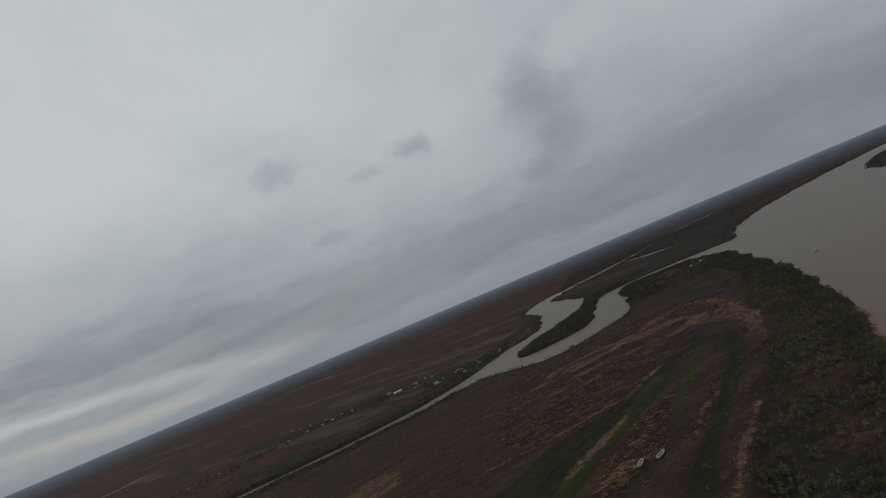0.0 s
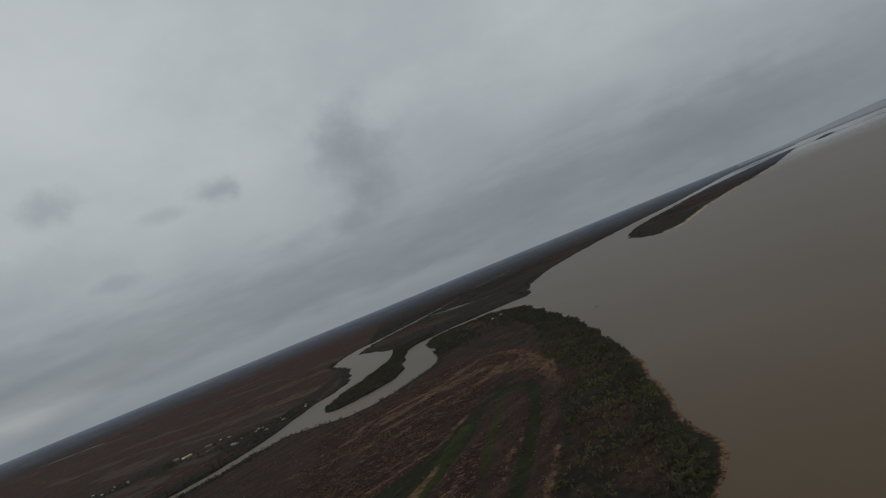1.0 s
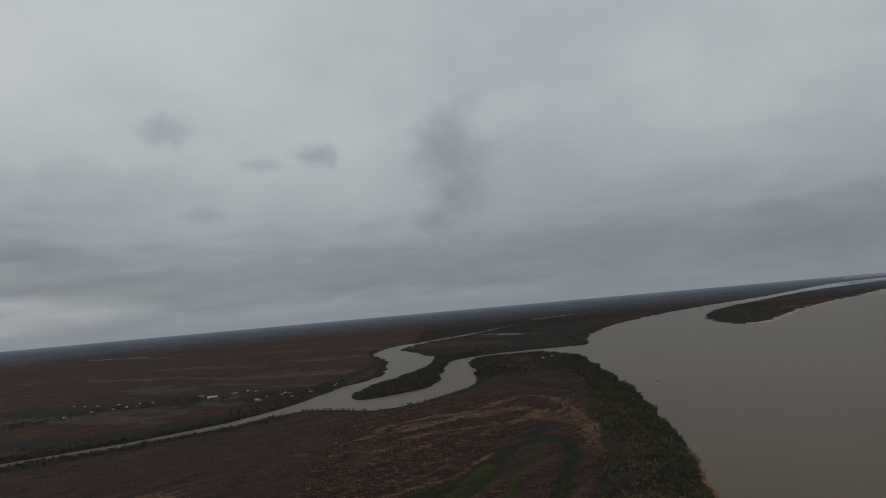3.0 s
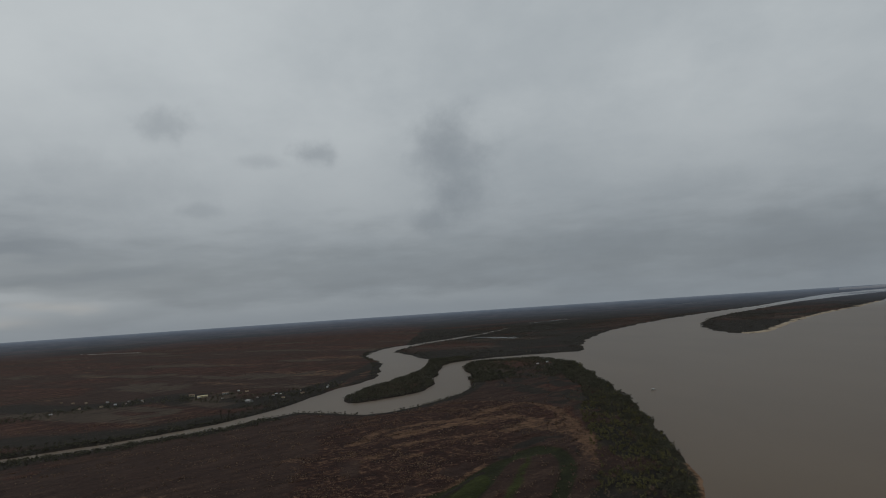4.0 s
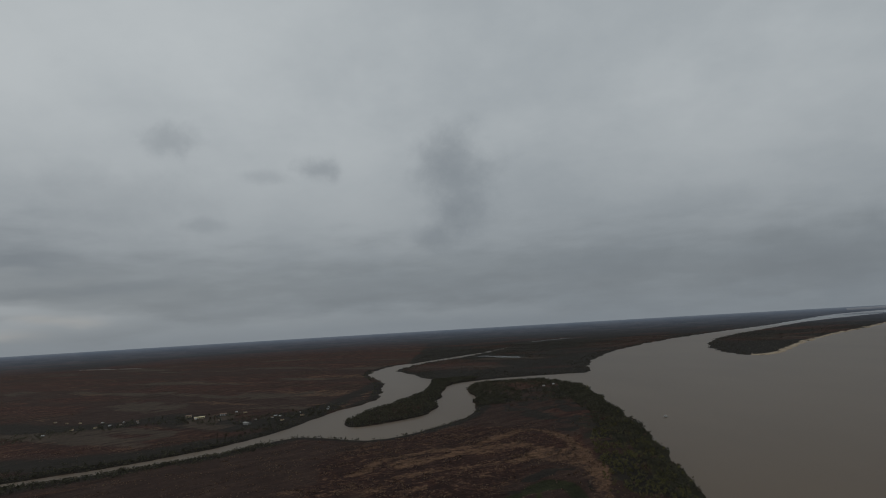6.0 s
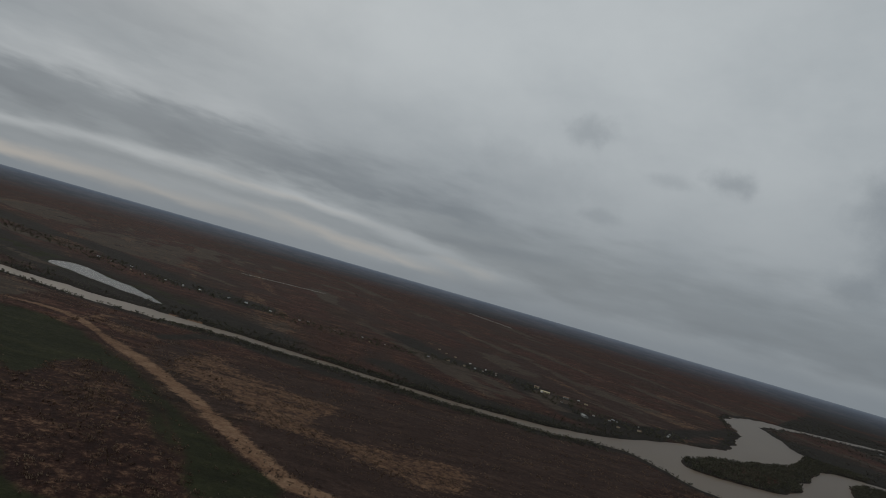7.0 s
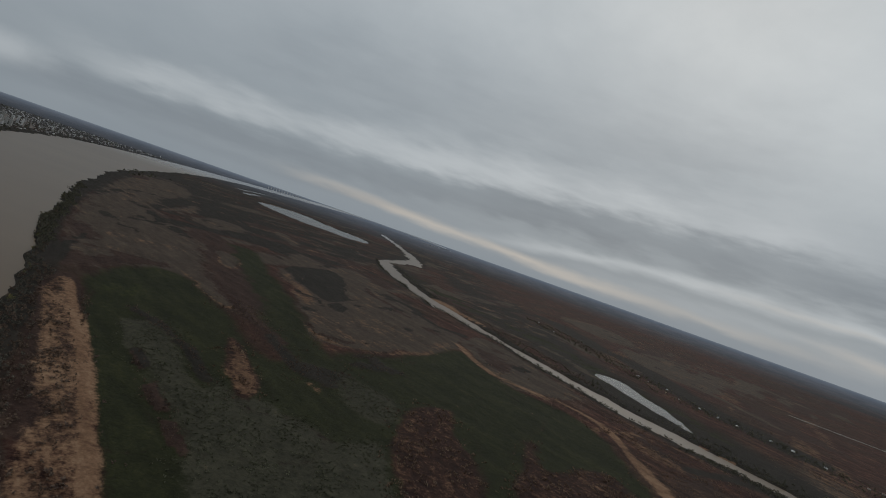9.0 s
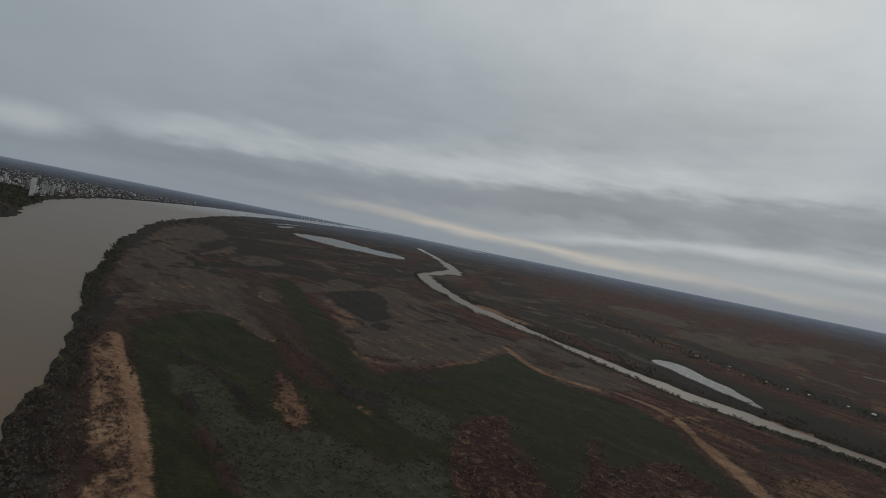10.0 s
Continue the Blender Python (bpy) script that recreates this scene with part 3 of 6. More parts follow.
SAND_STRIP = spline([(-475, -186), (-501, -178), (-420, -130), (-350, -86), (-309, -56), (-264, -28), (-228, -10), (-195, 8), (-188, -14), (-215, -38), (-255, -58), (-277, -66), (-299, -79), (-326, -99), (-372, -126)], 4)
SAND_EDGE = [(-501, -178), (-420, -130), (-350, -86), (-309, -58), (-264, -31), (-228, -12), (-195, 6)]
TRACKS = [(spline([(-800, 159), (-682, 192), (-661, 240), (-650, 274), (-598, 299), (-521, 297)], 4, False), 7.0),
          (spline([(-521, 297), (-435, 293), (-350, 283), (-297, 273), (-247, 266), (-214, 268), (-150, 300)], 4, False), 9.5)]
PLAN = []


def field(cover, pts, soft, warp, amount):
    """An area of one ground cover with a soft, wavering edge."""
    PLAN.append((cover, spline(pts, 4), None, soft, warp, amount))


def streak(cover, pts, width, warp, amount):
    """A band of one ground cover along a line."""
    PLAN.append((cover, spline(pts, 4, False), width, 0, warp, amount))


def wet_hollow():
    PLAN.append(("green", GREEN, None, 16, 1.0, 1.0))
    PLAN.append(("green", GREEN_BAND[0], GREEN_BAND[1], 0, 1.0, 1.0))


def tracks():
    for line, w in TRACKS:
        PLAN.append(("sand", line, w * 0.72, 0, 0.22, 0.9))


field("dark", [(-1000, -480), (-1700, -790), (-2200, -960), (-3400, -1285), (-4500, -1490), (-6300, -1730), (-9000, -1650), (-8000, -900), (-5500, -500), (-3600, -200), (-2300, -100)], 40, 1, 0.75)
field("dark", [(-1000, -800), (-2043, -1330), (-2996, -1690), (-4100, -1940), (-6860, -2260), (-9900, -2400), (-9000, -6000), (-3000, -5500), (-500, -2500)], 60, 1, 1.0)
field("dark", [(-2422, -891), (-4345, -1165), (-3535, -588), (-2424, -52), (-1817, -22), (-1419, -45), (-1197, -92), (-1195, -183), (-1135, -299), (-1330, -437)], 40, 1.2, 0.9)
field("dark", [(-3133, 96), (-2890, 185), (-1536, 237), (-1154, 308), (-1146, 436), (-1827, 476), (-3070, 452), (-6018, 464)], 40, 1.2, 0.85)
# marsh west of the spit: mauve-grey dry plain behind the shore wood, brown channels and dry islets
field("field", [(-557, -211), (-645, -273), (-847, -380), (-1179, -534), (-1690, -730), (-2184, -836), (-1908, -634), (-1304, -483), (-1101, -379), (-1006, -299), (-913, -238), (-724, -154), (-637, -108), (-589, -79), (-578, -93), (-607, -125), (-641, -158), (-624, -183), (-582, -201)], 20, 1.0, 1.0)
field("rust", [(-543, -221), (-691, -300), (-871, -375), (-686, -255), (-556, -207)], 16, 1.2, 0.55)
field("rust", [(-553, -209), (-642, -239), (-709, -222), (-689, -168), (-627, -173), (-577, -199)], 12, 1.2, 0.4)
streak("dark", [(-913, -375), (-846, -309), (-832, -267)], 9, 1.2, 0.7)
streak("dark", [(-1155, -447), (-1029, -342), (-952, -269)], 14, 1.2, 0.75)
streak("dark", [(-1070, -485), (-1368, -564), (-1472, -544)], 12, 1.2, 0.6)
field("rust", [(-1001, -291), (-927, -233), (-733, -149), (-597, -77), (-533, -35), (-563, -25), (-708, -82), (-905, -156), (-1053, -238), (-1102, -296)], 10, 0.8, 1.0)
streak("green", [(-896, -160), (-707, -83), (-598, -36), (-542, -1)], 13, 0.8, 0.8)
field("field", [(-907, -206), (-925, -190), (-881, -163), (-839, -151), (-799, -148), (-787, -155), (-851, -181)], 5, 0.6, 1.0)
streak("tan", [(-908, -206), (-925, -190), (-885, -165), (-834, -149), (-793, -148), (-790, -157), (-850, -181)], 2.6, 0.4, 0.6)
field("field", [(-1175, -412), (-1317, -438), (-1576, -484), (-1407, -424), (-1257, -408)], 7, 1.0, 1.0)
streak("tan", [(-1194, -415), (-1305, -427), (-1461, -447)], 4, 0.8, 0.55)
field("field", [(-1258, -384), (-1385, -373), (-1406, -317), (-1300, -279), (-1204, -300), (-1173, -334)], 10, 1.2, 1.0)
streak("tan", [(-1224, -359), (-1282, -338), (-1319, -300)], 9, 1.2, 0.42)
field("field", [(-1609, -290), (-1618, -250), (-1429, -191), (-1388, -208)], 8, 1.4, 1.0)
streak("tan", [(-1583, -279), (-1537, -236), (-1441, -201)], 6, 1.0, 0.5)
field("field", [(-1143, -151), (-1261, -150), (-1184, -97), (-1047, -87), (-1039, -115)], 9, 1.2, 1.0)
# broad pale field in the bend, its dark hollow and its ridges
field("field", [(-914, -118), (-791, -61), (-648, -34), (-589, -15), (-569, 15), (-594, 55), (-647, 88), (-684, 127), (-874, 174), (-906, 140), (-1024, 89), (-1178, 22), (-1287, -45), (-1157, -86), (-1021, -104)], 12, 0.8, 1.0)
field("tan", [(-909, -112), (-894, -86), (-813, -47), (-764, -26), (-740, -43), (-812, -77)], 9, 1.0, 0.58)
streak("tan", [(-658, -32), (-589, 1), (-580, 29), (-597, 60), (-635, 88), (-691, 121)], 5, 0.5, 0.6)
streak("tan", [(-744, -40), (-663, -4), (-624, 30), (-630, 68)], 10, 0.8, 0.42)
streak("tan", [(-816, 12), (-761, 60), (-716, 115), (-760, 136)], 8, 1.0, 0.42)
field("dark", [(-978, -119), (-1093, -97), (-1148, -57), (-1002, -19), (-884, -1), (-898, 16), (-793, -15), (-807, -40), (-849, -63), (-903, -90)], 6, 0.6, 1.0)
field("dark", [(-774, -19), (-809, -8), (-766, 11), (-741, 6)], 5, 0.8, 1.0)
streak("dark", [(-793, -60), (-776, -28), (-722, -6)], 4, 1.0, 0.7)
streak("rust", [(-732, -48), (-630, -15), (-593, 16), (-609, 43)], 5, 0.7, 0.7)
streak("dark", [(-1054, 34), (-1009, 89), (-909, 124), (-898, 174)], 10, 0.7, 1.0)
streak("dark", [(-1497, -67), (-1351, 13), (-1277, 60)], 9, 0.8, 0.9)
streak("rust", [(-1053, 10), (-911, 80), (-814, 134)], 9, 0.9, 0.7)
field("field", [(-838, 171), (-937, 216), (-886, 254), (-798, 281), (-732, 304), (-704, 301), (-660, 246), (-648, 207), (-700, 185)], 8, 0.8, 1.0)
field("rust", [(-848, 180), (-896, 215), (-797, 237), (-707, 209), (-747, 185)], 8, 1.0, 0.8)
streak("tan", [(-721, 158), (-684, 189), (-654, 214), (-651, 244), (-650, 274)], 6, 0.6, 0.6)
# green wet hollow and its bands
wet_hollow()
field("dark", [(-560, -15), (-561, 37), (-627, 88), (-676, 151), (-586, 144), (-525, 102), (-519, 59), (-502, 15)], 16, 1, 0.55)
field("green", [(-616, 99), (-667, 187), (-613, 206), (-543, 186), (-493, 114), (-541, 88)], 18, 1, 1.0)
field("dark", [(-474, 2), (-499, 34), (-466, 96), (-435, 87), (-435, 49), (-428, 19)], 14, 1.2, 0.6)
field("floats", [(-486, 39), (-469, 79), (-418, 87), (-408, 66), (-438, 44)], 14, 1, 1.0)
field("floats", [(-380, -27), (-372, -8), (-373, 10), (-362, 32), (-357, 61), (-367, 82), (-326, 86), (-281, 91), (-250, 14)], 16, 1, 1.0)
field("green", [(-441, -17), (-423, 16), (-388, 40), (-374, 60), (-348, 59), (-355, 33), (-382, 8)], 12, 1, 1.0)
field("floats", [(-435, -108), (-462, -82), (-377, -42), (-364, -18), (-359, 12), (-364, 36), (-335, 55), (-309, 45), (-287, -3), (-317, -22), (-365, -57), (-376, -73)], 12, 0.8, 1.0)
field("green", [(-504, -162), (-527, -143), (-445, -113), (-366, -71), (-329, -41), (-282, -15), (-272, -37), (-334, -74), (-427, -133)], 10, 0.6, 1.0)
streak("dark", [(-475, -119), (-461, -95), (-427, -58), (-382, -31)], 6, 0.8, 0.9)
streak("rust", [(-383, -76), (-353, -52), (-321, -28), (-287, -6)], 3.2, 0.7, 0.9)
streak("dark", [(-390, -78), (-364, -58), (-332, -36), (-299, -17)], 3.5, 0.6, 0.9)
field("red", [(-479, -55), (-482, -41), (-426, -11), (-376, 5), (-367, -7), (-393, -23)], 9, 0.8, 1.0)
field("tan", [(-465, -46), (-450, -28), (-389, 0), (-374, -7), (-405, -23)], 7, 0.9, 0.85)
field("red", [(-450, 88), (-482, 109), (-489, 134), (-419, 134), (-348, 128), (-329, 87), (-391, 84)], 14, 1, 1.0)
field("red", [(-395, 82), (-440, 104), (-419, 139), (-358, 146), (-301, 143), (-282, 94), (-334, 87)], 14, 1, 1.0)
field("red", [(-468, 182), (-478, 214), (-473, 266), (-421, 266), (-331, 220), (-303, 149)], 14, 1, 1.0)
field("red", [(-448, 211), (-440, 240), (-380, 252), (-295, 230), (-237, 206), (-257, 137), (-378, 173)], 16, 1, 1.0)
field("green", [(-613, 243), (-588, 275), (-476, 281), (-353, 262), (-279, 256), (-222, 255), (-235, 210), (-295, 235), (-380, 258), (-455, 250), (-426, 187)], 10, 0.8, 1.0)
field("green", [(-570, 163), (-552, 222), (-429, 170), (-302, 146), (-312, 138), (-391, 143), (-458, 144)], 12, 1, 1.0)
streak("lush", [(-550, -149), (-503, -141), (-509, -158)], 5, 0.8, 0.45)
# brown ribs, straw and dark furrows in the green hollow
streak("rust", [(-605, -76), (-545, -42), (-519, -14)], 7, 0.7, 0.9)
streak("dark", [(-528, -28), (-464, 8), (-444, 35)], 6, 0.8, 0.8)
streak("rust", [(-356, -55), (-322, -32), (-292, -12)], 4, 0.6, 0.85)
streak("tan", [(-665, -157), (-604, -112), (-574, -83), (-588, -80)], 3.2, 0.6, 0.55)
streak("tan", [(-436, 23), (-428, 31)], 2.6, 0.6, 0.6)
field("lush", [(-547, 102), (-605, 121), (-568, 129), (-514, 111)], 14, 1.0, 0.42)
field("lush", [(-516, -169), (-552, -165), (-519, -142), (-491, -152)], 10, 1.0, 0.36)
# rust heath between the green hollow and the channel, with dry straw
field("rust", [(-633, 352), (-481, 391), (-387, 543), (-240, 672), (-156, 708), (-114, 610), (-217, 271), (-316, 280), (-521, 327)], 20, 1, 0.8)
field("tan", [(-459, 316), (-493, 378), (-427, 386), (-399, 396), (-365, 307), (-422, 309)], 12, 1, 0.62)
field("tan", [(-486, 330), (-441, 353), (-356, 372), (-286, 356), (-223, 414), (-191, 389), (-221, 344), (-280, 328), (-312, 310), (-395, 323)], 11, 1, 0.66)
field("tan", [(-273, 367), (-235, 402), (-188, 399), (-194, 346), (-229, 348)], 10, 1.2, 0.5)
streak("tan", [(-582, 280), (-618, 350), (-606, 397), (-555, 438), (-515, 470), (-467, 477)], 5, 0.6, 0.62)
field("tan", [(-468, 330), (-437, 356), (-399, 383), (-361, 405), (-334, 414), (-315, 321), (-347, 317), (-395, 314)], 7, 1.0, 0.62)
field("tan", [(-613, 309), (-585, 346), (-536, 358), (-537, 331), (-566, 317)], 5, 0.8, 0.5)
streak("dark", [(-709, 355), (-622, 411), (-556, 457), (-458, 491), (-369, 583), (-253, 703), (-203, 781)], 14, 0.5, 1.0)
streak("dark", [(-547, 360), (-568, 446), (-533, 492), (-472, 489)], 9, 0.6, 1.0)
tracks()
# north bank: dark green belt, pale ridge, cabin woods, fields
streak("dark", [(-1725, 42), (-1397, 157), (-1332, 280), (-1168, 366), (-1005, 420), (-857, 448), (-712, 482), (-632, 516)], 78, 0.8, 1.0)
streak("green", [(-1704, 75), (-1411, 198), (-1284, 310), (-1122, 386), (-939, 441), (-788, 491)], 46, 1, 0.5)
streak("tan", [(-1552, 143), (-1503, 234), (-1472, 273), (-1474, 372)], 7, 0.6, 0.6)
streak("field", [(-1121, 301), (-1071, 362), (-939, 397)], 10, 0.6, 0.8)
streak("field", [(-1445, 421), (-1361, 478), (-1242, 513), (-1255, 612)], 14, 0.7, 1.0)
streak("dark", [(-1924, 387), (-1802, 540), (-1478, 583), (-1351, 641), (-1092, 634), (-943, 662), (-853, 698)], 46, 0.8, 1.0)
field("field", [(-2336, 727), (-2494, 933), (-2250, 979), (-1907, 849), (-1879, 721), (-2106, 679)], 16, 1, 1.0)
field("field", [(-1760, 764), (-1658, 881), (-1409, 892), (-1291, 738), (-1464, 675)], 18, 1, 1.0)
streak("dark", [(-501, 665), (-436, 661), (-357, 676), (-300, 723), (-239, 767), (-202, 895)], 34, 0.8, 1.0)
streak("field", [(-673, 893), (-593, 898), (-507, 897), (-390, 827), (-415, 786), (-511, 798)], 13, 0.8, 1.0)
streak("dark", [(-751, 996), (-614, 930), (-518, 948), (-471, 999), (-406, 938), (-283, 859), (-248, 944)], 42, 0.9, 1.0)
field("field", [(-412, 940), (-376, 998), (-338, 945), (-354, 907), (-285, 840), (-310, 821), (-379, 875)], 14, 0.8, 1.0)
streak("dark", [(-300, 833), (-250, 906), (-207, 1071), (-162, 1433)], 22, 0.8, 1.0)
field("field", [(-682, 1206), (-668, 1289), (-533, 1206), (-501, 1108), (-566, 1093)], 22, 1, 0.9)
streak("field", [(-716, 1491), (-478, 1273), (-364, 1214), (-291, 1300)], 16, 0.7, 0.9)
# pale ridges and brown fields of the far plain
streak("tan", [(-2203, 681), (-2463, 875), (-2466, 994), (-2341, 1093)], 9, 0.7, 0.62)
streak("tan", [(-2050, 653), (-1881, 659), (-1937, 834)], 9, 0.7, 0.5)
streak("field", [(-1786, 851), (-1913, 988), (-1888, 1057)], 22, 0.8, 1.0)
streak("tan", [(-1545, 206), (-1487, 289), (-1472, 378)], 6, 0.7, 0.55)
streak("field", [(-1376, 717), (-1254, 801), (-1099, 812)], 14, 0.8, 1.0)
streak("tan", [(-8530, 3271), (-6785, 3138), (-6168, 3274)], 16, 0.8, 0.45)
streak("field", [(-2195, 1312), (-2164, 1459), (-1923, 1486)], 26, 0.8, 1.0)
streak("tan", [(-1321, 528), (-1218, 585)], 7, 0.8, 0.45)
# ground of the spit: heath, straw ridge, dark hollow and ditches
field("red", [(-127, 592), (-31, 728), (64, 669), (68, 542), (26, 467), (-30, 367), (-98, 363)], 10, 1, 0.9)
field("red", [(-97, 635), (-54, 703), (56, 743), (94, 635), (46, 520), (-20, 463), (-69, 444)], 14, 1, 0.85)
field("rust", [(26, 885), (94, 976), (156, 826), (129, 657), (65, 699)], 16, 1, 0.8)
field("dark", [(46, 1034), (129, 1108), (217, 1128), (188, 812), (140, 683), (104, 696), (75, 797)], 16, 1, 0.62)
streak("tan", [(-92, 541), (-58, 593), (-26, 613), (21, 635), (60, 684), (86, 699), (110, 638), (115, 540), (105, 459)], 6.5, 0.8, 0.8)
streak("tan", [(-55, 562), (-2, 592), (57, 622), (87, 592), (108, 560), (112, 512)], 11, 1.0, 0.72)
# green hollow of the spit with its pale rim, ditches and red-brown bank
field("rust", [(18, 195), (33, 249), (56, 317), (82, 407), (91, 499), (72, 532), (49, 519), (85, 591), (109, 557), (97, 437), (75, 348), (45, 253), (27, 189)], 5, 0.6, 1.0)
field("rust", [(-76, 305), (-67, 326), (-20, 374), (36, 462), (72, 516), (95, 528), (110, 505), (104, 447), (70, 337), (46, 252), (26, 189), (-6, 213), (-61, 253)], 4, 0.4, 1.0)
field("green", [(-79, 299), (-67, 329), (-24, 369), (25, 439), (61, 484), (76, 485), (85, 465), (60, 456), (40, 442), (20, 383), (-7, 326), (-28, 281), (-46, 236), (-70, 214), (-104, 236)], 3, 0.3, 1.0)
streak("tan", [(-111, 323), (-74, 345), (-34, 371), (-8, 390), (21, 440)], 2.3, 0.25, 0.85)
streak("dark", [(-66, 271), (-51, 306), (-18, 358), (18, 419)], 2.2, 0.3, 1.0)
field("lush", [(-68, 226), (-62, 240), (-51, 263), (-35, 301), (-17, 338), (-1, 380), (17, 414), (22, 397), (8, 361), (-8, 333), (-26, 293), (-41, 263), (-49, 242), (-56, 226)], 2.5, 0.25, 1.0)
field("tan", [(-52, 266), (-42, 272), (-27, 301), (-7, 345), (-18, 338), (-36, 306), (-49, 280)], 2.0, 0.2, 0.66)
field("red", [(-33, 232), (-24, 264), (-12, 301), (7, 340), (29, 374), (16, 329), (6, 275), (1, 262), (-10, 242), (-19, 222)], 3, 0.4, 1.0)
field("tan", [(-31, 231), (-21, 266), (-7, 304), (5, 324), (5, 295), (0, 267), (-12, 243), (-19, 222)], 3, 0.5, 0.46)
streak("olive", [(-18, 222), (-10, 241), (7, 270)], 2.2, 0.4, 1.0)
field("lush", [(55, 461), (37, 402), (22, 349), (9, 296), (5, 271), (10, 275), (20, 306), (32, 350), (49, 412), (58, 449)], 3, 0.4, 0.6)
field("tan", [(39, 321), (32, 315), (21, 279), (21, 271), (28, 291), (35, 304)], 2, 0.4, 0.55)
streak("tan", [(58, 366), (47, 342), (40, 317)], 2.0, 0.4, 0.5)
field("green", [(5, 203), (18, 247), (35, 299), (50, 346), (66, 391), (74, 433), (74, 477), (85, 473), (87, 439), (81, 405), (67, 359), (53, 320), (39, 279), (27, 238), (15, 196)], 3, 0.4, 1.0)
streak("tan", [(23, 191), (29, 209), (34, 224), (41, 243), (55, 285)], 2.6, 0.4, 0.66)
field("tan", [(68, 563), (96, 595), (115, 557), (107, 478), (94, 413), (96, 454), (97, 525), (81, 551)], 7, 0.7, 0.62)
streak("tan", [(-51, 524), (-15, 537), (21, 544), (54, 556), (90, 594)], 8, 0.9, 0.62)
streak("tan", [(-138, 491), (-92, 487), (-54, 478), (-27, 486)], 10, 1.2, 0.45)
streak("rust", [(38, 742), (81, 727), (120, 713)], 12, 1.0, 0.8)
for nm_, am_ in (("dark", 1.0), ("olive", 0.55), ("rust", 0.42)):
    field(nm_, [(118, 495), (142, 498), (133, 411), (109, 294), (95, 235), (63, 166), (29, 191), (60, 290)], 8, 0.7, am_)
    field(nm_, [(146, 777), (175, 718), (175, 608), (147, 425), (131, 364), (104, 370), (122, 521)], 8, 0.7, am_)
field("dark", [(30, 455), (60, 508), (84, 522), (96, 508), (96, 450), (90, 440), (92, 480), (82, 498), (64, 488), (44, 456)], 4, 0.5, 0.55)
field("tan", [(64, 570), (83, 570), (103, 567), (117, 540), (115, 497), (109, 453), (98, 405), (95, 417), (101, 459), (100, 490), (94, 530), (80, 545), (64, 556)], 3.5, 0.5, 0.62)
# sand strip by the river and its rust fringe
field("rust", [(-418, -161), (-488, -194), (-506, -179), (-388, -107), (-316, -63), (-272, -37), (-258, -67), (-318, -100)], 6, 0.5, 1.0)
field("dark", [(-537, -232), (-745, -305), (-419, -160), (-346, -116), (-299, -93), (-272, -72), (-256, -72), (-251, -81), (-284, -107), (-336, -130), (-412, -167)], 8, 0.8, 0.9)
PLAN.append(("sand", SAND_STRIP, None, 3.5, 0.5, 0.56))
streak("sand", [(-488, -175), (-420, -132), (-373, -102), (-330, -74), (-296, -54), (-268, -37), (-234, -18), (-198, 2)], 3.0, 0.1, 1.0)
streak("sand", [(-423, -129), (-359, -89), (-313, -60), (-283, -43), (-262, -30), (-228, -11)], 3.0, 0.3, 0.7)


def soft_area(x, y, poly, soft):
    return np.clip(0.5 + area_sd(x, y, poly, soft * 1.2) / (2 * soft), 0, 1)


def soft_line(x, y, line, w):
    lo, hi = line.min(0) - 4 * w, line.max(0) + 4 * w
    near = (x > lo[0]) & (x < hi[0]) & (y > lo[1]) & (y < hi[1])
    out = np.zeros(x.shape)
    if near.any():
        out[near] = np.clip(1.15 - seg_dist(x[near], y[near], line) / w * 0.6, 0, 1)
    return out


COVERS = ("green", "tan", "dark", "floats", "red", "sand", "lush", "field", "rust", "beach", "olive")


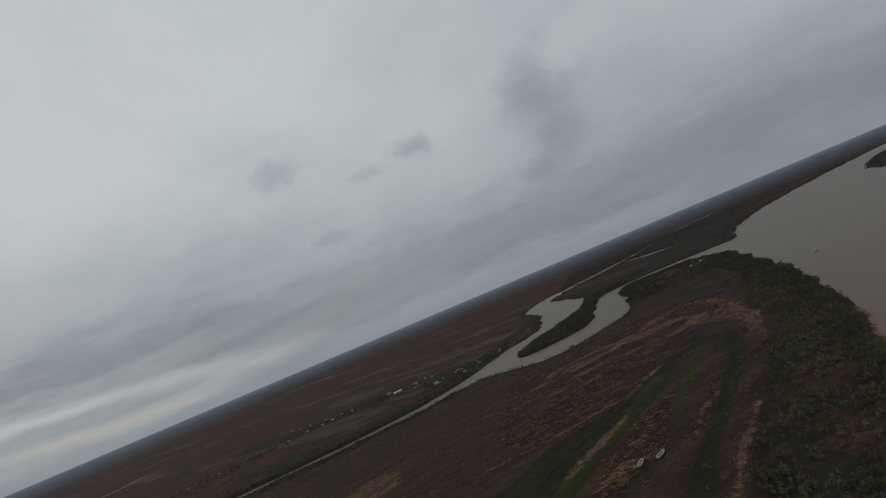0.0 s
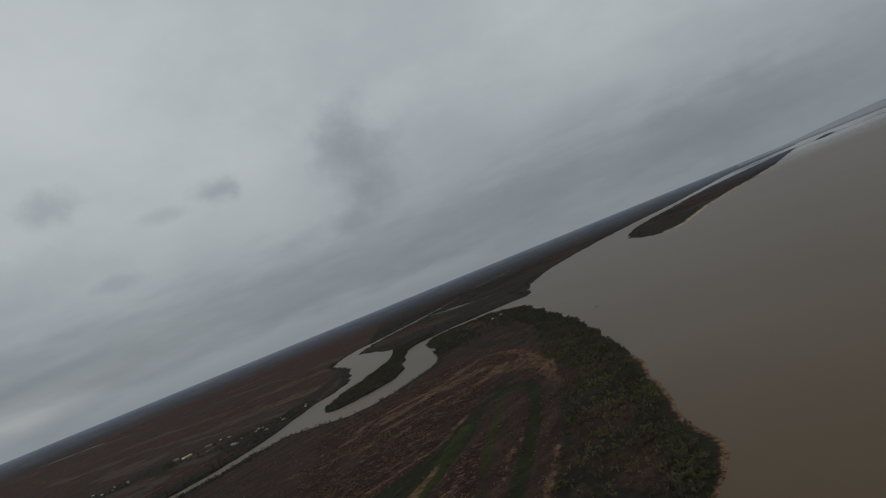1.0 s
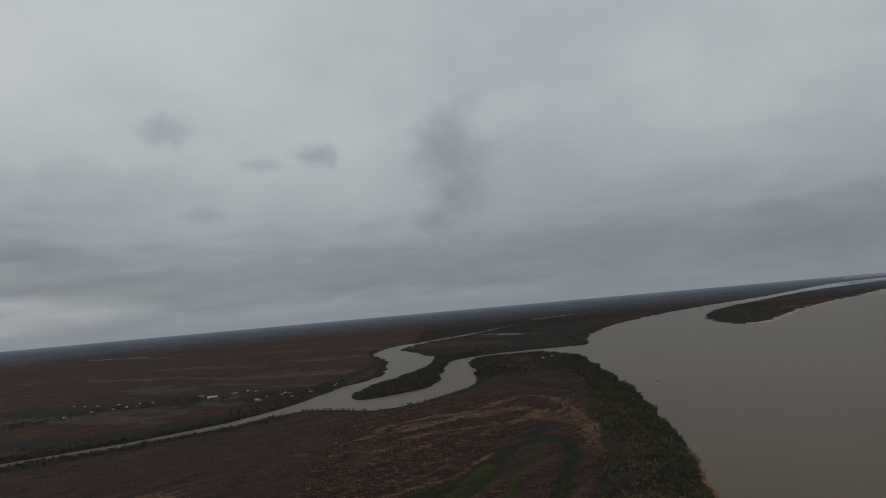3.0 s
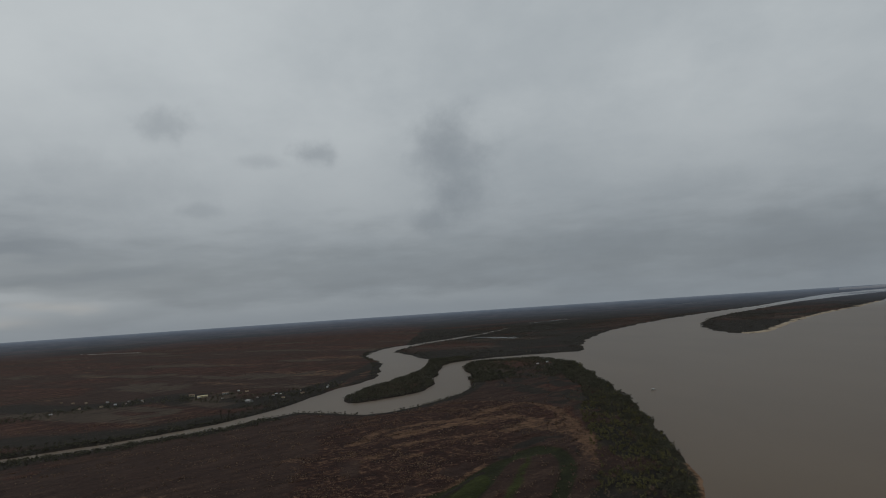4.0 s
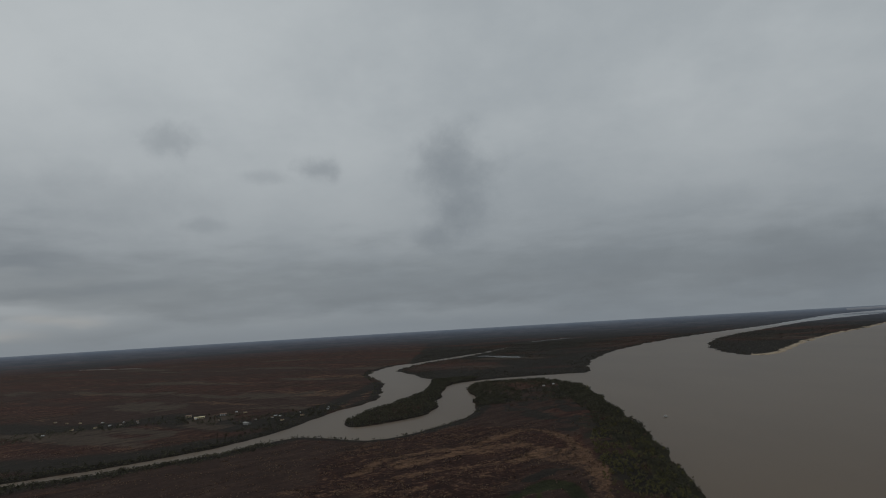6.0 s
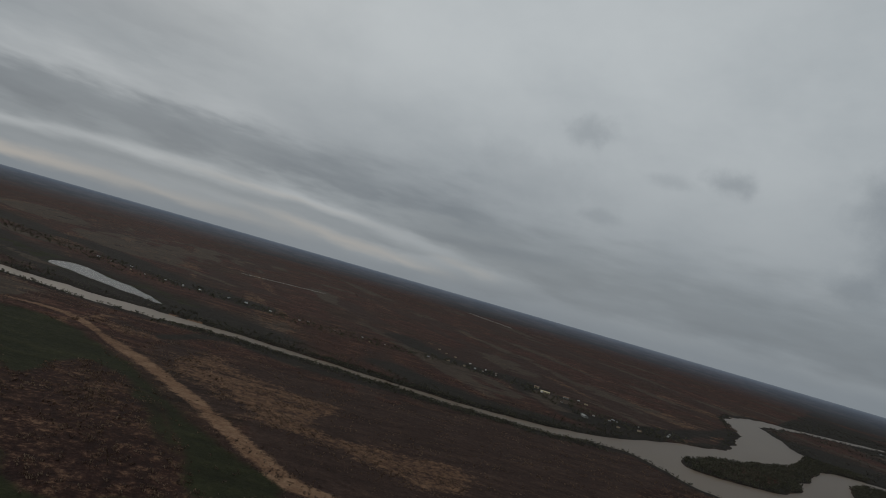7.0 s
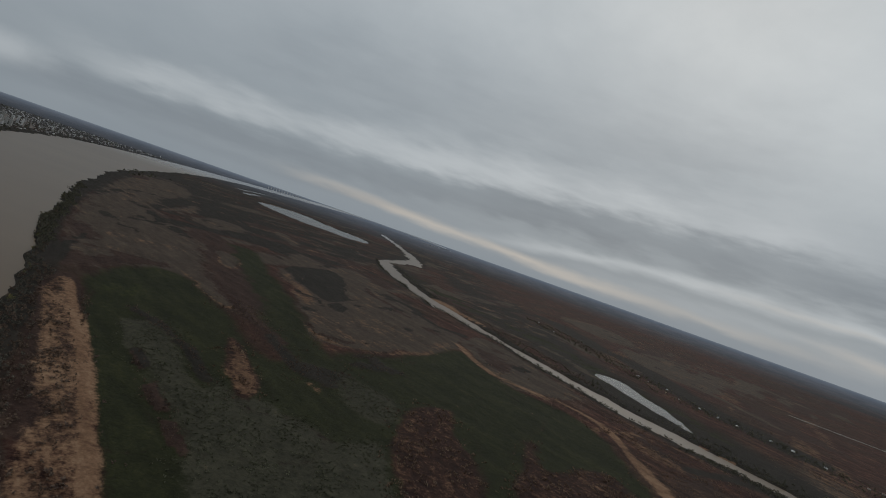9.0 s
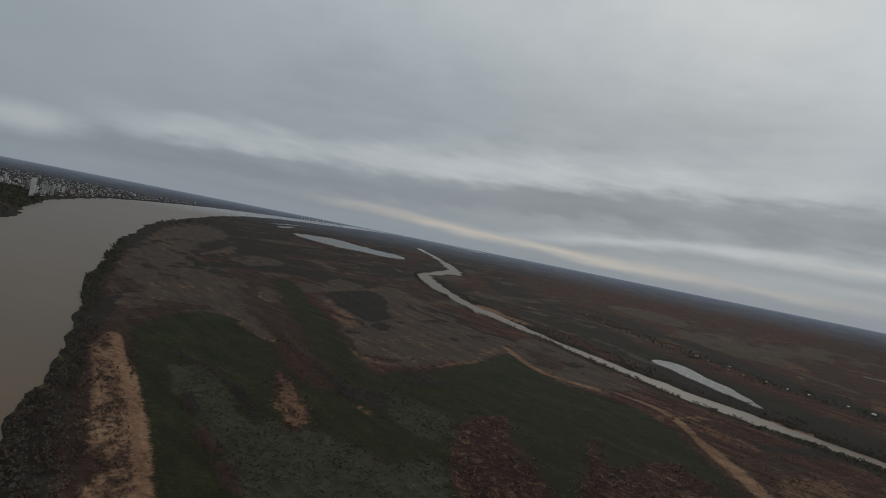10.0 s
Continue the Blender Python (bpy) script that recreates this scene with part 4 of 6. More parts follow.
def covers(x, y, sw):
    """Masks of the ground's covers, laid over one another in the order of the plan."""
    d = np.hypot(x, y)
    grow = np.clip(d / 450, 0.7, 2.5)
    dx, dy = (fbm(x, y, 34, 4, 21) - 0.5) * 15 * grow, (fbm(x, y, 34, 4, 22) - 0.5) * 15 * grow
    c = {k: np.zeros(x.shape) for k in COVERS}

    def lay(cover, m):
        for k in COVERS:
            c[k] = c[k] * (1 - np.clip(m * 2.2 - 1.0, 0, 1))
        c[cover] = np.maximum(c[cover], m)
    # old river ridges across the plain: long pale and dark bands
    u, v = x * 0.86 - y * 0.51, x * 0.51 + y * 0.86
    plain = np.clip((d - 500) / 500, 0, 1)
    lay("rust", np.clip((fbm(x, y, 210, 3, 57) - 0.5) * 5, 0, 0.8) * (d < 1300))
    lay("field", np.clip((fbm(u / 4.0, v, 110, 4, 35) - 0.56) * 6, 0, 0.8) * plain * np.clip((5000 - d) / 2500, 0, 1))
    bands = np.clip((fbm(u / 3.0, v, 120, 4, 41) - 0.54) * 5.0, 0, 0.72) * (0.5 + 0.5 * plain)
    lay("dark", bands * (y < 500))
    lay("rust", bands * (y >= 500))
    ridge = fbm(u / 5.0 + (fbm(x, y, 400, 2, 33) - 0.5) * 120, v, 60, 4, 31)
    lay("tan", np.clip((ridge - 0.585) * 4.0, 0, 0.45) * plain * np.clip((4200 - d) / 2500, 0, 1))
    lay("dark", ((x > -150) & (y > 1340)) * np.clip((fbm(x, y, 260, 3, 55) - 0.22) * 3, 0, 0.92))
    lay("dark", np.clip((d - 3200) / 1600, 0, 1) * np.clip(fbm(x, y, 700, 3, 58) * 3 - 1.1, 0, 1))
    lay("dark", np.clip((fbm(u / 2.0, v, 190, 4, 63) - 0.42) * 5, 0, 0.9) * ((x < -1150) & (y < 260)))
    broken = fbm(x, y, 26, 4, 23)
    for cover, shape, w, soft, warp, amount in PLAN:
        wx, wy = x + dx * warp, y + dy * warp
        if w is None:
            m = soft_area(wx, wy, shape, soft)
        else:
            m = soft_line(wx, wy, shape, w)
        if cover in ("tan", "sand", "lush") and amount < 1:
            c[cover] = np.maximum(c[cover], m * amount)
            for k in ("sand", "tan", "lush")[:("sand", "tan", "lush").index(cover)]:
                c[k] = c[k] * (1 - m)
        elif amount < 1:
            lay(cover, m * np.clip((broken - 0.5 + (amount - 0.5) * 0.42) * 9 + 0.5, 0, 1))
        else:
            lay(cover, m)
    wet_marsh = (c["dark"] > 0.4) & (x < -1250) & (x > -4500) & (y < 500)
    lay("rust", np.clip((fbm(u / 2.0, v, 90, 4, 87) - 0.52) * 7, 0, 0.8) * wet_marsh)
    lay("field", np.clip((fbm(u / 2.5, v, 75, 4, 88) - 0.58) * 8, 0, 0.72) * wet_marsh)
    c["tan"] = np.maximum(c["tan"], np.clip((fbm(u / 3.0, v, 48, 4, 89) - 0.64) * 7, 0, 0.42) * wet_marsh)
    lay("dark", soft_line(x + dx * 0.4, y + dy * 0.4, SOUTH_BELT, 32.0) * (sw < 0))
    pale = c["field"].copy()
    lay("dark", np.clip((fbm(u / 1.8, v, 46, 4, 77) - 0.62) * 8, 0, 1) * 0.85 * pale)
    c["tan"] = np.maximum(c["tan"], np.clip((fbm(u / 2.2, v, 38, 4, 78) - 0.56) * 5, 0, 0.34) * pale)
    bank = np.clip(1.2 - np.abs(sw + 10) / 16, 0, 1) * np.clip(fbm(x, y, 90, 2, 51) * 2.4 - 0.2, 0, 1)
    lay("dark", bank)
    shore_belt = np.clip(1.1 + area_sd(x, y, river_poly, 110) / np.clip(d / 25, 26, 90), 0, 1) * (y < 1200)
    lay("dark", shore_belt * (x <= -150))
    lay("olive", shore_belt * (x > -150))
    near_beach = (x > 80) & (x < 165) & (y > 160) & (y < 420)
    lay("sand", np.clip(1.35 + sw / 4.2, 0, 1) * 0.62 * (sw < 3) * near_beach)
    bar = (x > -1300) & (x < -900) & (y > 120) & (y < 380)
    lay("sand", np.clip(1.3 + sw / 26, 0, 1) * (sw < 3) * bar * (area_sd(x, y, bar_side, 30) > 0))
    lay("sand", np.clip(1.3 + sw / 5, 0, 1) * (sw < 3) * ((x > -690) & (x < -560) & (y < 470) & (y > 330)))
    isl_beach = (x > 800) & (x * 1.22 - y > -650 - np.clip(x - 900, 0, 4000) * 0.02) & (x < 2500) & (y < 3400)
    lay("beach", np.clip(1.4 + sw / 20, 0, 1) * isl_beach * (sw < 4))
    return tuple(c[k] for k in COVERS)


bar_side = spline([(-1330, 118), (-1193, 178), (-1101, 236), (-1000, 300), (-880, 355), (-950, 420), (-1150, 330), (-1330, 240)], 3)

# ---------------------------------------------------------------- ground, water, distance
az = np.radians(np.concatenate([np.arange(-52, 148, 0.2), np.arange(148, 308, 1.6)]))
dist = np.concatenate([[0.0, 30.0], 55.0 * 1.0142 ** np.arange(0, 421)])
dist = np.append(dist[dist < FAR], FAR)
A, D = np.meshgrid(az, dist)
gx, gy = CX - np.sin(A) * D, CY + np.cos(A) * D
fx_, fy_ = gx.ravel(), gy.ravel()
sw = np.concatenate([water_sd(fx_[i:i + 60000], fy_[i:i + 60000]) for i in range(0, len(fx_), 60000)])
cov = covers(fx_, fy_, sw)
land = 0.9 + 1.6 * fbm(fx_, fy_, 60, 4, 61) + 0.8 * np.clip(-sw / 60, 0, 1) - 0.9 * cov[0]
gz = np.where(sw > 0, np.maximum(-sw * 0.2, -1.6), np.minimum(-sw * 0.22 + 0.02, land))
X, Y, Z, K = draw_in(fx_, fy_)
V = np.stack([X, Y, Z + gz * K], 1)
nr, na = D.shape
i0 = (np.arange(nr - 1)[:, None] * na + np.arange(na)[None, :])
i1 = (np.arange(nr - 1)[:, None] * na + (np.arange(na)[None, :] + 1) % na)
quads = np.stack([i0, i1, i1 + na, i0 + na], -1)[..., ::-1]
SPLIT = int(np.searchsorted(dist, 3700.0))


def sheet(name, rows, mat, base):
    f = rows.reshape(-1, 4)
    lo = f.min()
    ob = mesh_np(name, base[lo:f.max() + 1], f - lo, mat, True)
    return ob, lo, f.max() + 1


def colour_layer(me, name, r, g, b, w=None):
    a = me.attributes.new(name, "FLOAT_COLOR", "POINT")
    a.data.foreach_set("color", np.stack([r, g, b, np.ones_like(r) if w is None else w], 1).astype(np.float32).ravel())


ground, lo_, hi_ = sheet("ground", quads[:SPLIT], GROUND, V)
tagged(ground, "flat marshy river land with dry reddish grass, green wet hollows and tan ridges", "ground", kind="structure")
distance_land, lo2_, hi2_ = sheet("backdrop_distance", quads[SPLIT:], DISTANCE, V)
for ob_, i_, j_ in ((ground, lo_, hi_), (distance_land, lo2_, hi2_)):
    for name_, k_ in (("cover_a", 0), ("cover_b", 3), ("cover_c", 6)):
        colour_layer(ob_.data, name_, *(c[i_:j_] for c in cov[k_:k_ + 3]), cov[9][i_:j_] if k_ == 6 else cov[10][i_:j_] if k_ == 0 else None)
tagged(distance_land, "plain and woods along the far horizon with bluish haze painted in", "backdrop", kind="structure")

# wooded bluffs of the far shore, down river
ab_ = np.radians(np.linspace(34, 78, 221))
hb_ = np.clip((np.degrees(ab_) - 36) / 9, 0, 1) * (34 + 16 * fbm(np.degrees(ab_) * 30, np.degrees(ab_) * 0, 60, 5, 66))
rb_ = np.array((4560.0, 4600.0, 4660.0))
vb_ = [(CX + math.sin(a) * r, CY + math.cos(a) * r, z) for a, h in zip(ab_, hb_) for r, z in zip(rb_, (76.0, 84.0 + 0.6 * h, 88.0 + h))]
fb_ = [(3 * i + j, 3 * i + j + 1, 3 * i + j + 4, 3 * i + j + 3) for i in range(220) for j in range(2)]
# the material's glow paints haze onto the bluffs too
tagged(mesh_np("backdrop_bluffs", vb_, fb_, DISTANCE, True), "wooded bluffs along the far river shore with haze painted in", "backdrop", kind="structure")

wet = (sw.reshape(nr, na) > -45)
keep = wet[:-1] | wet[1:] | np.roll(wet, -1, 1)[:-1] | np.roll(wet, -1, 1)[1:]
still = np.full(len(fx_), -120.0)
for p_ in pools:
    still = np.maximum(still, area_sd(fx_, fy_, p_))
for a_, b_, w_ in SLOTS:
    still = np.maximum(still, slot_sd(fx_, fy_, a_, b_, w_))
still = (still.reshape(nr, na) > -24)
still = still[:-1] & still[1:] & np.roll(still, -1, 1)[:-1] & np.roll(still, -1, 1)[1:] & keep
used, fw = np.unique(quads[still], return_inverse=True)
pond = mesh_np("water_pond", np.stack([X, Y, Z], 1)[used], fw.reshape(-1, 4), POND_WATER, True)
tagged(pond, "still grey ponds and flooded hollows in the marsh", "pond", kind="structure")
used, fw = np.unique(quads[keep & ~still], return_inverse=True)
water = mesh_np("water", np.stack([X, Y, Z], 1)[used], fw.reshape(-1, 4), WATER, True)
tagged(water, "wide silty brown river with a winding side channel", "river", kind="structure")



def ribbon(name, a, b, w, mat, label):
    """A straight narrow strip laid over the land."""
    a, b = np.array(a, float), np.array(b, float)
    n = 40
    side = np.array((-(b - a)[1], (b - a)[0])) / np.hypot(*(b - a)) * w / 2
    vs = []
    for i in range(n + 1):
        p = a + (b - a) * i / n
        for s, z in ((-1, 1.6), (-1, 2.9), (1, 2.9), (1, 1.6)):
            X_, Y_, Z_, K_ = (float(v) for v in draw_in(*(p + side * s * (1.0 if z > 2 else 1.25))))
            vs.append((X_, Y_, Z_ + z * K_))
    fs = [(4 * i + j, 4 * i + j + 4, 4 * i + j + 5, 4 * i + j + 1) for i in range(n) for j in range(3)]
    return tagged(mesh_np(name, vs, fs, mat), label, "road", kind="structure")


ribbon("road", (-1432, 1078), (-1338, 1330), 6.0, CONCRETE, "straight pale causeway on the plain")
ribbon("road", (-1570, 3020), (-2030, 3270), 12.0, CONCRETE, "distant pale causeway on the plain")

# ---------------------------------------------------------------- plants
def leaf_cloud(n, rx, rz, leaf, seed, lumps=5, base=0.25):
    """Small bent leaf clumps in an uneven crown; corners and quads."""
    r = np.random.default_rng(seed)
    cen = r.normal(0, 0.42, (lumps, 3)) * (rx, rx, rz * 0.55)
    cen[:, 2] += rz * (base + 0.5)
    which = r.integers(0, lumps, n)
    dirs = r.normal(0, 1, (n, 3))
    dirs /= np.linalg.norm(dirs, axis=1)[:, None]
    p = cen[which] + dirs * (rx * 0.5, rx * 0.5, rz * 0.36) * (0.55 + 0.45 * r.random((n, 1)))
    p[:, 2] = np.maximum(p[:, 2], rz * 0.05)
    u = r.normal(0, 1, (n, 3))
    u /= np.linalg.norm(u, axis=1)[:, None]
    w = np.cross(u, dirs + 0.3 * r.normal(0, 1, (n, 3)))
    w /= np.linalg.norm(w, axis=1)[:, None] + 1e-9
    s = leaf * (0.6 + 0.8 * r.random((n, 1)))
    bend = dirs * s * 0.35
    q = np.stack([p - u * s - bend, p - w * s * 0.7, p + u * s - bend, p + w * s * 0.7], 1)
    return q.reshape(-1, 3), np.arange(n * 4).reshape(n, 4)


def stem(x0, y0, z0, x1, y1, z1, r0, r1, sides=5):
    """A tapered stem between two places."""
    a, b = Vector((x0, y0, z0)), Vector((x1, y1, z1))
    ax = (b - a).normalized()
    s1 = ax.orthogonal().normalized()
    s2 = ax.cross(s1)
    v = []
    for c, r in ((a, r0), (b, r1)):
        for i in range(sides):
            t = 2 * math.pi * i / sides
            v.append(c + (s1 * math.cos(t) + s2 * math.sin(t)) * r)
    f = [(i, (i + 1) % sides, sides + (i + 1) % sides, sides + i) for i in range(sides)]
    return np.array([tuple(p) for p in v]), np.array(f)


def join(pieces):
    V_, F_, o = [], [], 0
    for v, f in pieces:
        V_.append(v)
        F_.append(f + o)
        o += len(v)
    return np.vstack(V_), np.vstack(F_)


def scatter(name, variants, x, y, size, mat, label, category, tall=None):
    """Many plants of a kind as one mesh, each turned, sized and stood on the land."""
    r = np.random.default_rng(len(x) + 3)
    X_, Y_, Z_, K_ = draw_in(x, y)
    Z_ = Z_ + (ground_z(x, y) - 0.1) * K_
    turn = r.random(len(x)) * 2 * math.pi
    kind = r.integers(0, len(variants), len(x))
    tall = np.ones(len(x)) if tall is None else tall
    vs, fs, o = [], [], 0
    for k, (v, f) in enumerate(variants):
        m = kind == k
        if not m.any():
            continue
        c, s, z = np.cos(turn[m])[:, None], np.sin(turn[m])[:, None], (size[m] * K_[m])[:, None]
        P = np.stack([(v[None, :, 0] * c - v[None, :, 1] * s) * z + X_[m][:, None], (v[None, :, 0] * s + v[None, :, 1] * c) * z + Y_[m][:, None],
                      v[None, :, 2] * z * tall[m][:, None] + Z_[m][:, None]], -1)
        nv = len(v)
        F_ = f[None] + (np.arange(m.sum()) * nv)[:, None, None] + o
        vs.append(P.reshape(-1, 3))
        fs.append(F_.reshape(-1, f.shape[1]))
        o += m.sum() * nv
    ob = mesh_np(name, np.vstack(vs), np.vstack(fs), mat)
    return tagged(ob, label, category, kind="stuff")


BIG = [join([leaf_cloud(96, 0.62, 1.0, 0.10, 100 + i, 6), stem(0, 0, -0.05, 0.03, 0.02, 0.6, 0.05, 0.02, 4)]) for i in range(6)]      # about 1 m tall, scaled up
SMALL = [leaf_cloud(26, 0.66, 0.9, 0.19, 200 + i, 4, 0.1) for i in range(6)]
FAR_TREE = [leaf_cloud(9, 0.66, 0.9, 0.34, 250 + i, 4, 0.1) for i in range(6)]
TUFT = []
for i in range(5):
    r_ = np.random.default_rng(300 + i)
    q_ = []
    for j in range(7):
        a_, l_ = r_.random() * 6.28, 0.35 + 0.35 * r_.random()
        bx_, by_ = 0.25 * r_.normal(), 0.25 * r_.normal()
        tx_, ty_ = bx_ + math.cos(a_) * l_, by_ + math.sin(a_) * l_
        q_ += [(bx_ - 0.16 * math.sin(a_), by_ + 0.16 * math.cos(a_), -0.05), (bx_ + 0.16 * math.sin(a_), by_ - 0.16 * math.cos(a_), -0.05),
               (tx_ + 0.1 * math.sin(a_), ty_ - 0.1 * math.cos(a_), 0.55 + 0.4 * r_.random()), (tx_ - 0.1 * math.sin(a_), ty_ + 0.1 * math.cos(a_), 0.5)]
    TUFT.append((np.array(q_), np.arange(28).reshape(7, 4)))


def on_sheet(values, x, y):
    """A value of the ground sheet at places of the plan."""
    x, y = np.asarray(x, float), np.asarray(y, float)
    a = np.mod(np.arctan2(-(x - CX), y - CY) - az[0], 2 * math.pi) + az[0]
    ia = np.clip(np.searchsorted(az, a), 1, na - 1)
    ia = np.where(a - az[ia - 1] < az[ia] - a, ia - 1, ia)
    r = np.hypot(x - CX, y - CY)
    ir = np.clip(np.searchsorted(dist, r), 1, nr - 1)
    ir = np.where(r - dist[ir - 1] < dist[ir] - r, ir - 1, ir)
    return values.reshape(nr, na)[ir, ia]


def ground_z(x, y):
    return np.maximum(on_sheet(gz, x, y), 0.0)


def cover_at(x, y, *names):
    """How much of these covers lies at places of the plan."""
    return sum(on_sheet(cov[COVERS.index(k)], x, y) for k in names)


def sow(n, x0, x1, y0, y1, keep):
    """Random places in a stretch of the plan, kept with the chance that keep(x, y, water distance) gives."""
    x, y = rng.uniform(x0, x1, n), rng.uniform(y0, y1, n)
    s = water_sd(x, y)
    m = rng.random(n) < keep(x, y, s) * (s < -1.0)
    return x[m], y[m]


def along(line, step, reach, bias=1.0):
    """Random places beside a line, within a reach to either side."""
    p = np.array(line, float)
    seg = np.hypot(*(p[1:] - p[:-1]).T)
    n = int(seg.sum() * reach / step ** 2)
    i = rng.choice(len(seg), n, p=seg / seg.sum())
    t = rng.random(n)[:, None]
    q = p[i] * (1 - t) + p[i + 1] * t
    d = (p[i + 1] - p[i]) / seg[i][:, None]
    q = q + np.stack([-d[:, 1], d[:, 0]], 1) * (rng.uniform(-1, 1, n) * reach)[:, None]
    return q[:, 0], q[:, 1]


def on_land(x, y, lo=0.5, hi=1e9):
    s = -water_sd(x, y)
    m = (s > lo) & (s < hi)
    return x[m], y[m]


# dense dark wood along the spit's river shore
shore = spline(SPIT_SHORE[20:], 4, False)
x_, y_ = on_land(*along(shore, 2.5, 46), 0.8, 44)
m_ = -water_sd(x_, y_) < np.where(x_ > -150, np.where(y_ > 600, 44, 22), np.where(x_ < -600, 12, 6)) + 7 * fbm(x_, y_, 25, 2, 72)
x_, y_ = x_[m_], y_[m_]
m_ = ~((y_ > 150) & (y_ < 440) & (-water_sd(x_, y_) < 7.5))
x_, y_ = x_[m_], y_[m_]
m_ = (rng.random(len(x_)) < np.clip(fbm(x_, y_, 30, 2, 71) * 2.4 - 0.3, 0.15, 1)) & (y_ < 1200)
x_, y_ = x_[m_], y_[m_]
near_ = (np.hypot(x_, y_ - 40) < 620)
east_, west_ = near_ & (x_ > -150), near_ & (x_ <= -150)
scatter("riverside_wood", BIG, x_[east_], y_[east_], rng.uniform(1.4, 3.0, east_.sum()), LEAF_DARK, "dense dark green riverside wood on the spit's shore", "trees")
scatter("riverside_scrub", SMALL, x_[west_], y_[west_], rng.uniform(0.8, 2.2, west_.sum()), LEAF_GREY, "greyish half-bare scrub along the river bank", "shrubs")
scatter("riverside_wood", SMALL, x_[~near_], y_[~near_], rng.uniform(2.0, 4.0, (~near_).sum()), LEAF_DARK, "dense dark green wood along the far river shore", "trees")
x_, y_ = on_land(*along(spline(SPIT_SHORE[22:29], 4, False), 2.6, 50), 2, 46)
m_ = (area_sd(x_, y_, SAND_STRIP, 8) < 0) & (-water_sd(x_, y_) < np.clip(46 + (x_ + 455) * 0.5, 11, 46))
x_, y_ = x_[m_], y_[m_]
m_ = rng.random(len(x_)) < np.where(x_ < -480, 0.6, 0.22)
scatter("bank_scrub", SMALL, x_[m_], y_[m_], rng.uniform(1.0, 2.6, m_.sum()), LEAF_GREY, "dull grey-green scrub behind the shore trees", "shrubs")
x_, y_ = x_[~m_], y_[~m_]
scatter("bare_bank_scrub", SMALL, x_, y_, rng.uniform(1.2, 2.8, len(x_)), LEAF_BROWN, "brown leafless scrub behind the shore trees", "shrubs")
# open olive scrub behind it
scrub_poly = spline([(200, 760), (150, 690), (112, 505), (90, 390), (60, 290), (26, 190), (80, 150), (136, 330), (172, 520), (204, 700)], 3)
x_, y_ = sow(11500, 10, 230, 150, 800, lambda x, y, s: (area_sd(x, y, scrub_poly, 10) > 0) * np.clip((fbm(x, y, 22, 2, 73) - 0.25) * 2, 0.1, 0.75))
scatter("olive_scrub", BIG, x_, y_, rng.uniform(1.1, 2.9, len(x_)), LEAF_OLIVE, "scattered olive green shrubs on dry marsh", "shrubs")
x_, y_ = sow(2600, 10, 240, 150, 1150, lambda x, y, s: (area_sd(x, y, scrub_poly, 40) > -35) * 0.4)
scatter("bare_scrub", SMALL, x_, y_, rng.uniform(1.6, 3.2, len(x_)), LEAF_BROWN, "low brown winter scrub among the shrubs", "shrubs")
# tip of the spit
x_, y_ = sow(7500, 20, 260, 930, 1300, lambda x, y, s: np.where(s > -40, 0.9, np.where(s > -80, 0.45, 0.1)) * (np.minimum(np.hypot(x - 167, (y - 1120) / 2), np.hypot(x - 188, (y - 1142) / 2)) > 9))
scatter("spit_tip_wood", SMALL, x_, y_, rng.uniform(1.9, 3.8, len(x_)), LEAF_DARK, "green wood on the tip of the spit", "trees")
# wooded tongue between the two arms of the channel
x_, y_ = sow(13000, -170, 60, 795, 1420, lambda x, y, s: (area_sd(x, y, spline(TONGUE, 3), 5) > -1e9) * ((x > -165) & (s > -90)) * 0.9 * (area_sd(x, y, spline([(-165, 860), (-140, 790), (-20, 870), (-10, 1150), (60, 1400), (-40, 1420), (-70, 1200)], 3), 10) > 0))
scatter("tongue_wood", SMALL, x_, y_, rng.uniform(1.8, 3.4, len(x_)), LEAF_DARK, "dense green wood on the tongue between two channels", "trees")
# bushes on both banks of the channel
for nm_, ln_, st_, re_, lb_ in (("channel_bushes", CHANNEL_SOUTH[6:34], 4.5, 15, "dark bushes along the near channel bank"), ("channel_bushes", CHANNEL_NORTH[6:36], 4.8, 22, "dark bushes along the far channel bank")):
    x_, y_ = on_land(*along(spline(ln_, 4, False), st_, re_), 0.6)
    m_ = rng.random(len(x_)) < np.clip(fbm(x_, y_, 70, 3, 81) * 3.0 - 0.75, 0.06, 1) * (cover_at(x_, y_, "sand") < 0.3)
    x_, y_ = x_[m_], y_[m_]
    scatter(nm_, SMALL, x_, y_, rng.uniform(1.2, 2.9, len(x_)), LEAF_DARK, lb_, "bushes")
x_, y_ = on_land(*along(spline(CHANNEL_NORTH[9:30], 4, False), 5.6, 62), 4, 60)
m_ = rng.random(len(x_)) < np.clip(fbm(x_, y_, 60, 3, 84) * 3.0 - 0.8, 0.05, 0.9) * (cover_at(x_, y_, "sand") < 0.3)
scatter("bank_thickets", SMALL, x_[m_], y_[m_], rng.uniform(1.2, 3.2, m_.sum()), LEAF_DARK, "dull green thickets on the wet ground behind the far bank", "shrubs")
x_, y_ = on_land(*along(SOUTH_BELT, 1.9, 48), 1.0, 44)
m_ = rng.random(len(x_)) < np.clip(1.25 + water_sd(x_, y_) / 36, 0.12, 1)
x_, y_ = x_[m_], y_[m_]
scatter("bank_thickets", FAR_TREE, x_, y_, rng.uniform(0.9, 2.0, len(x_)), LEAF_DARK, "low dark green thickets along the near channel bank", "shrubs")
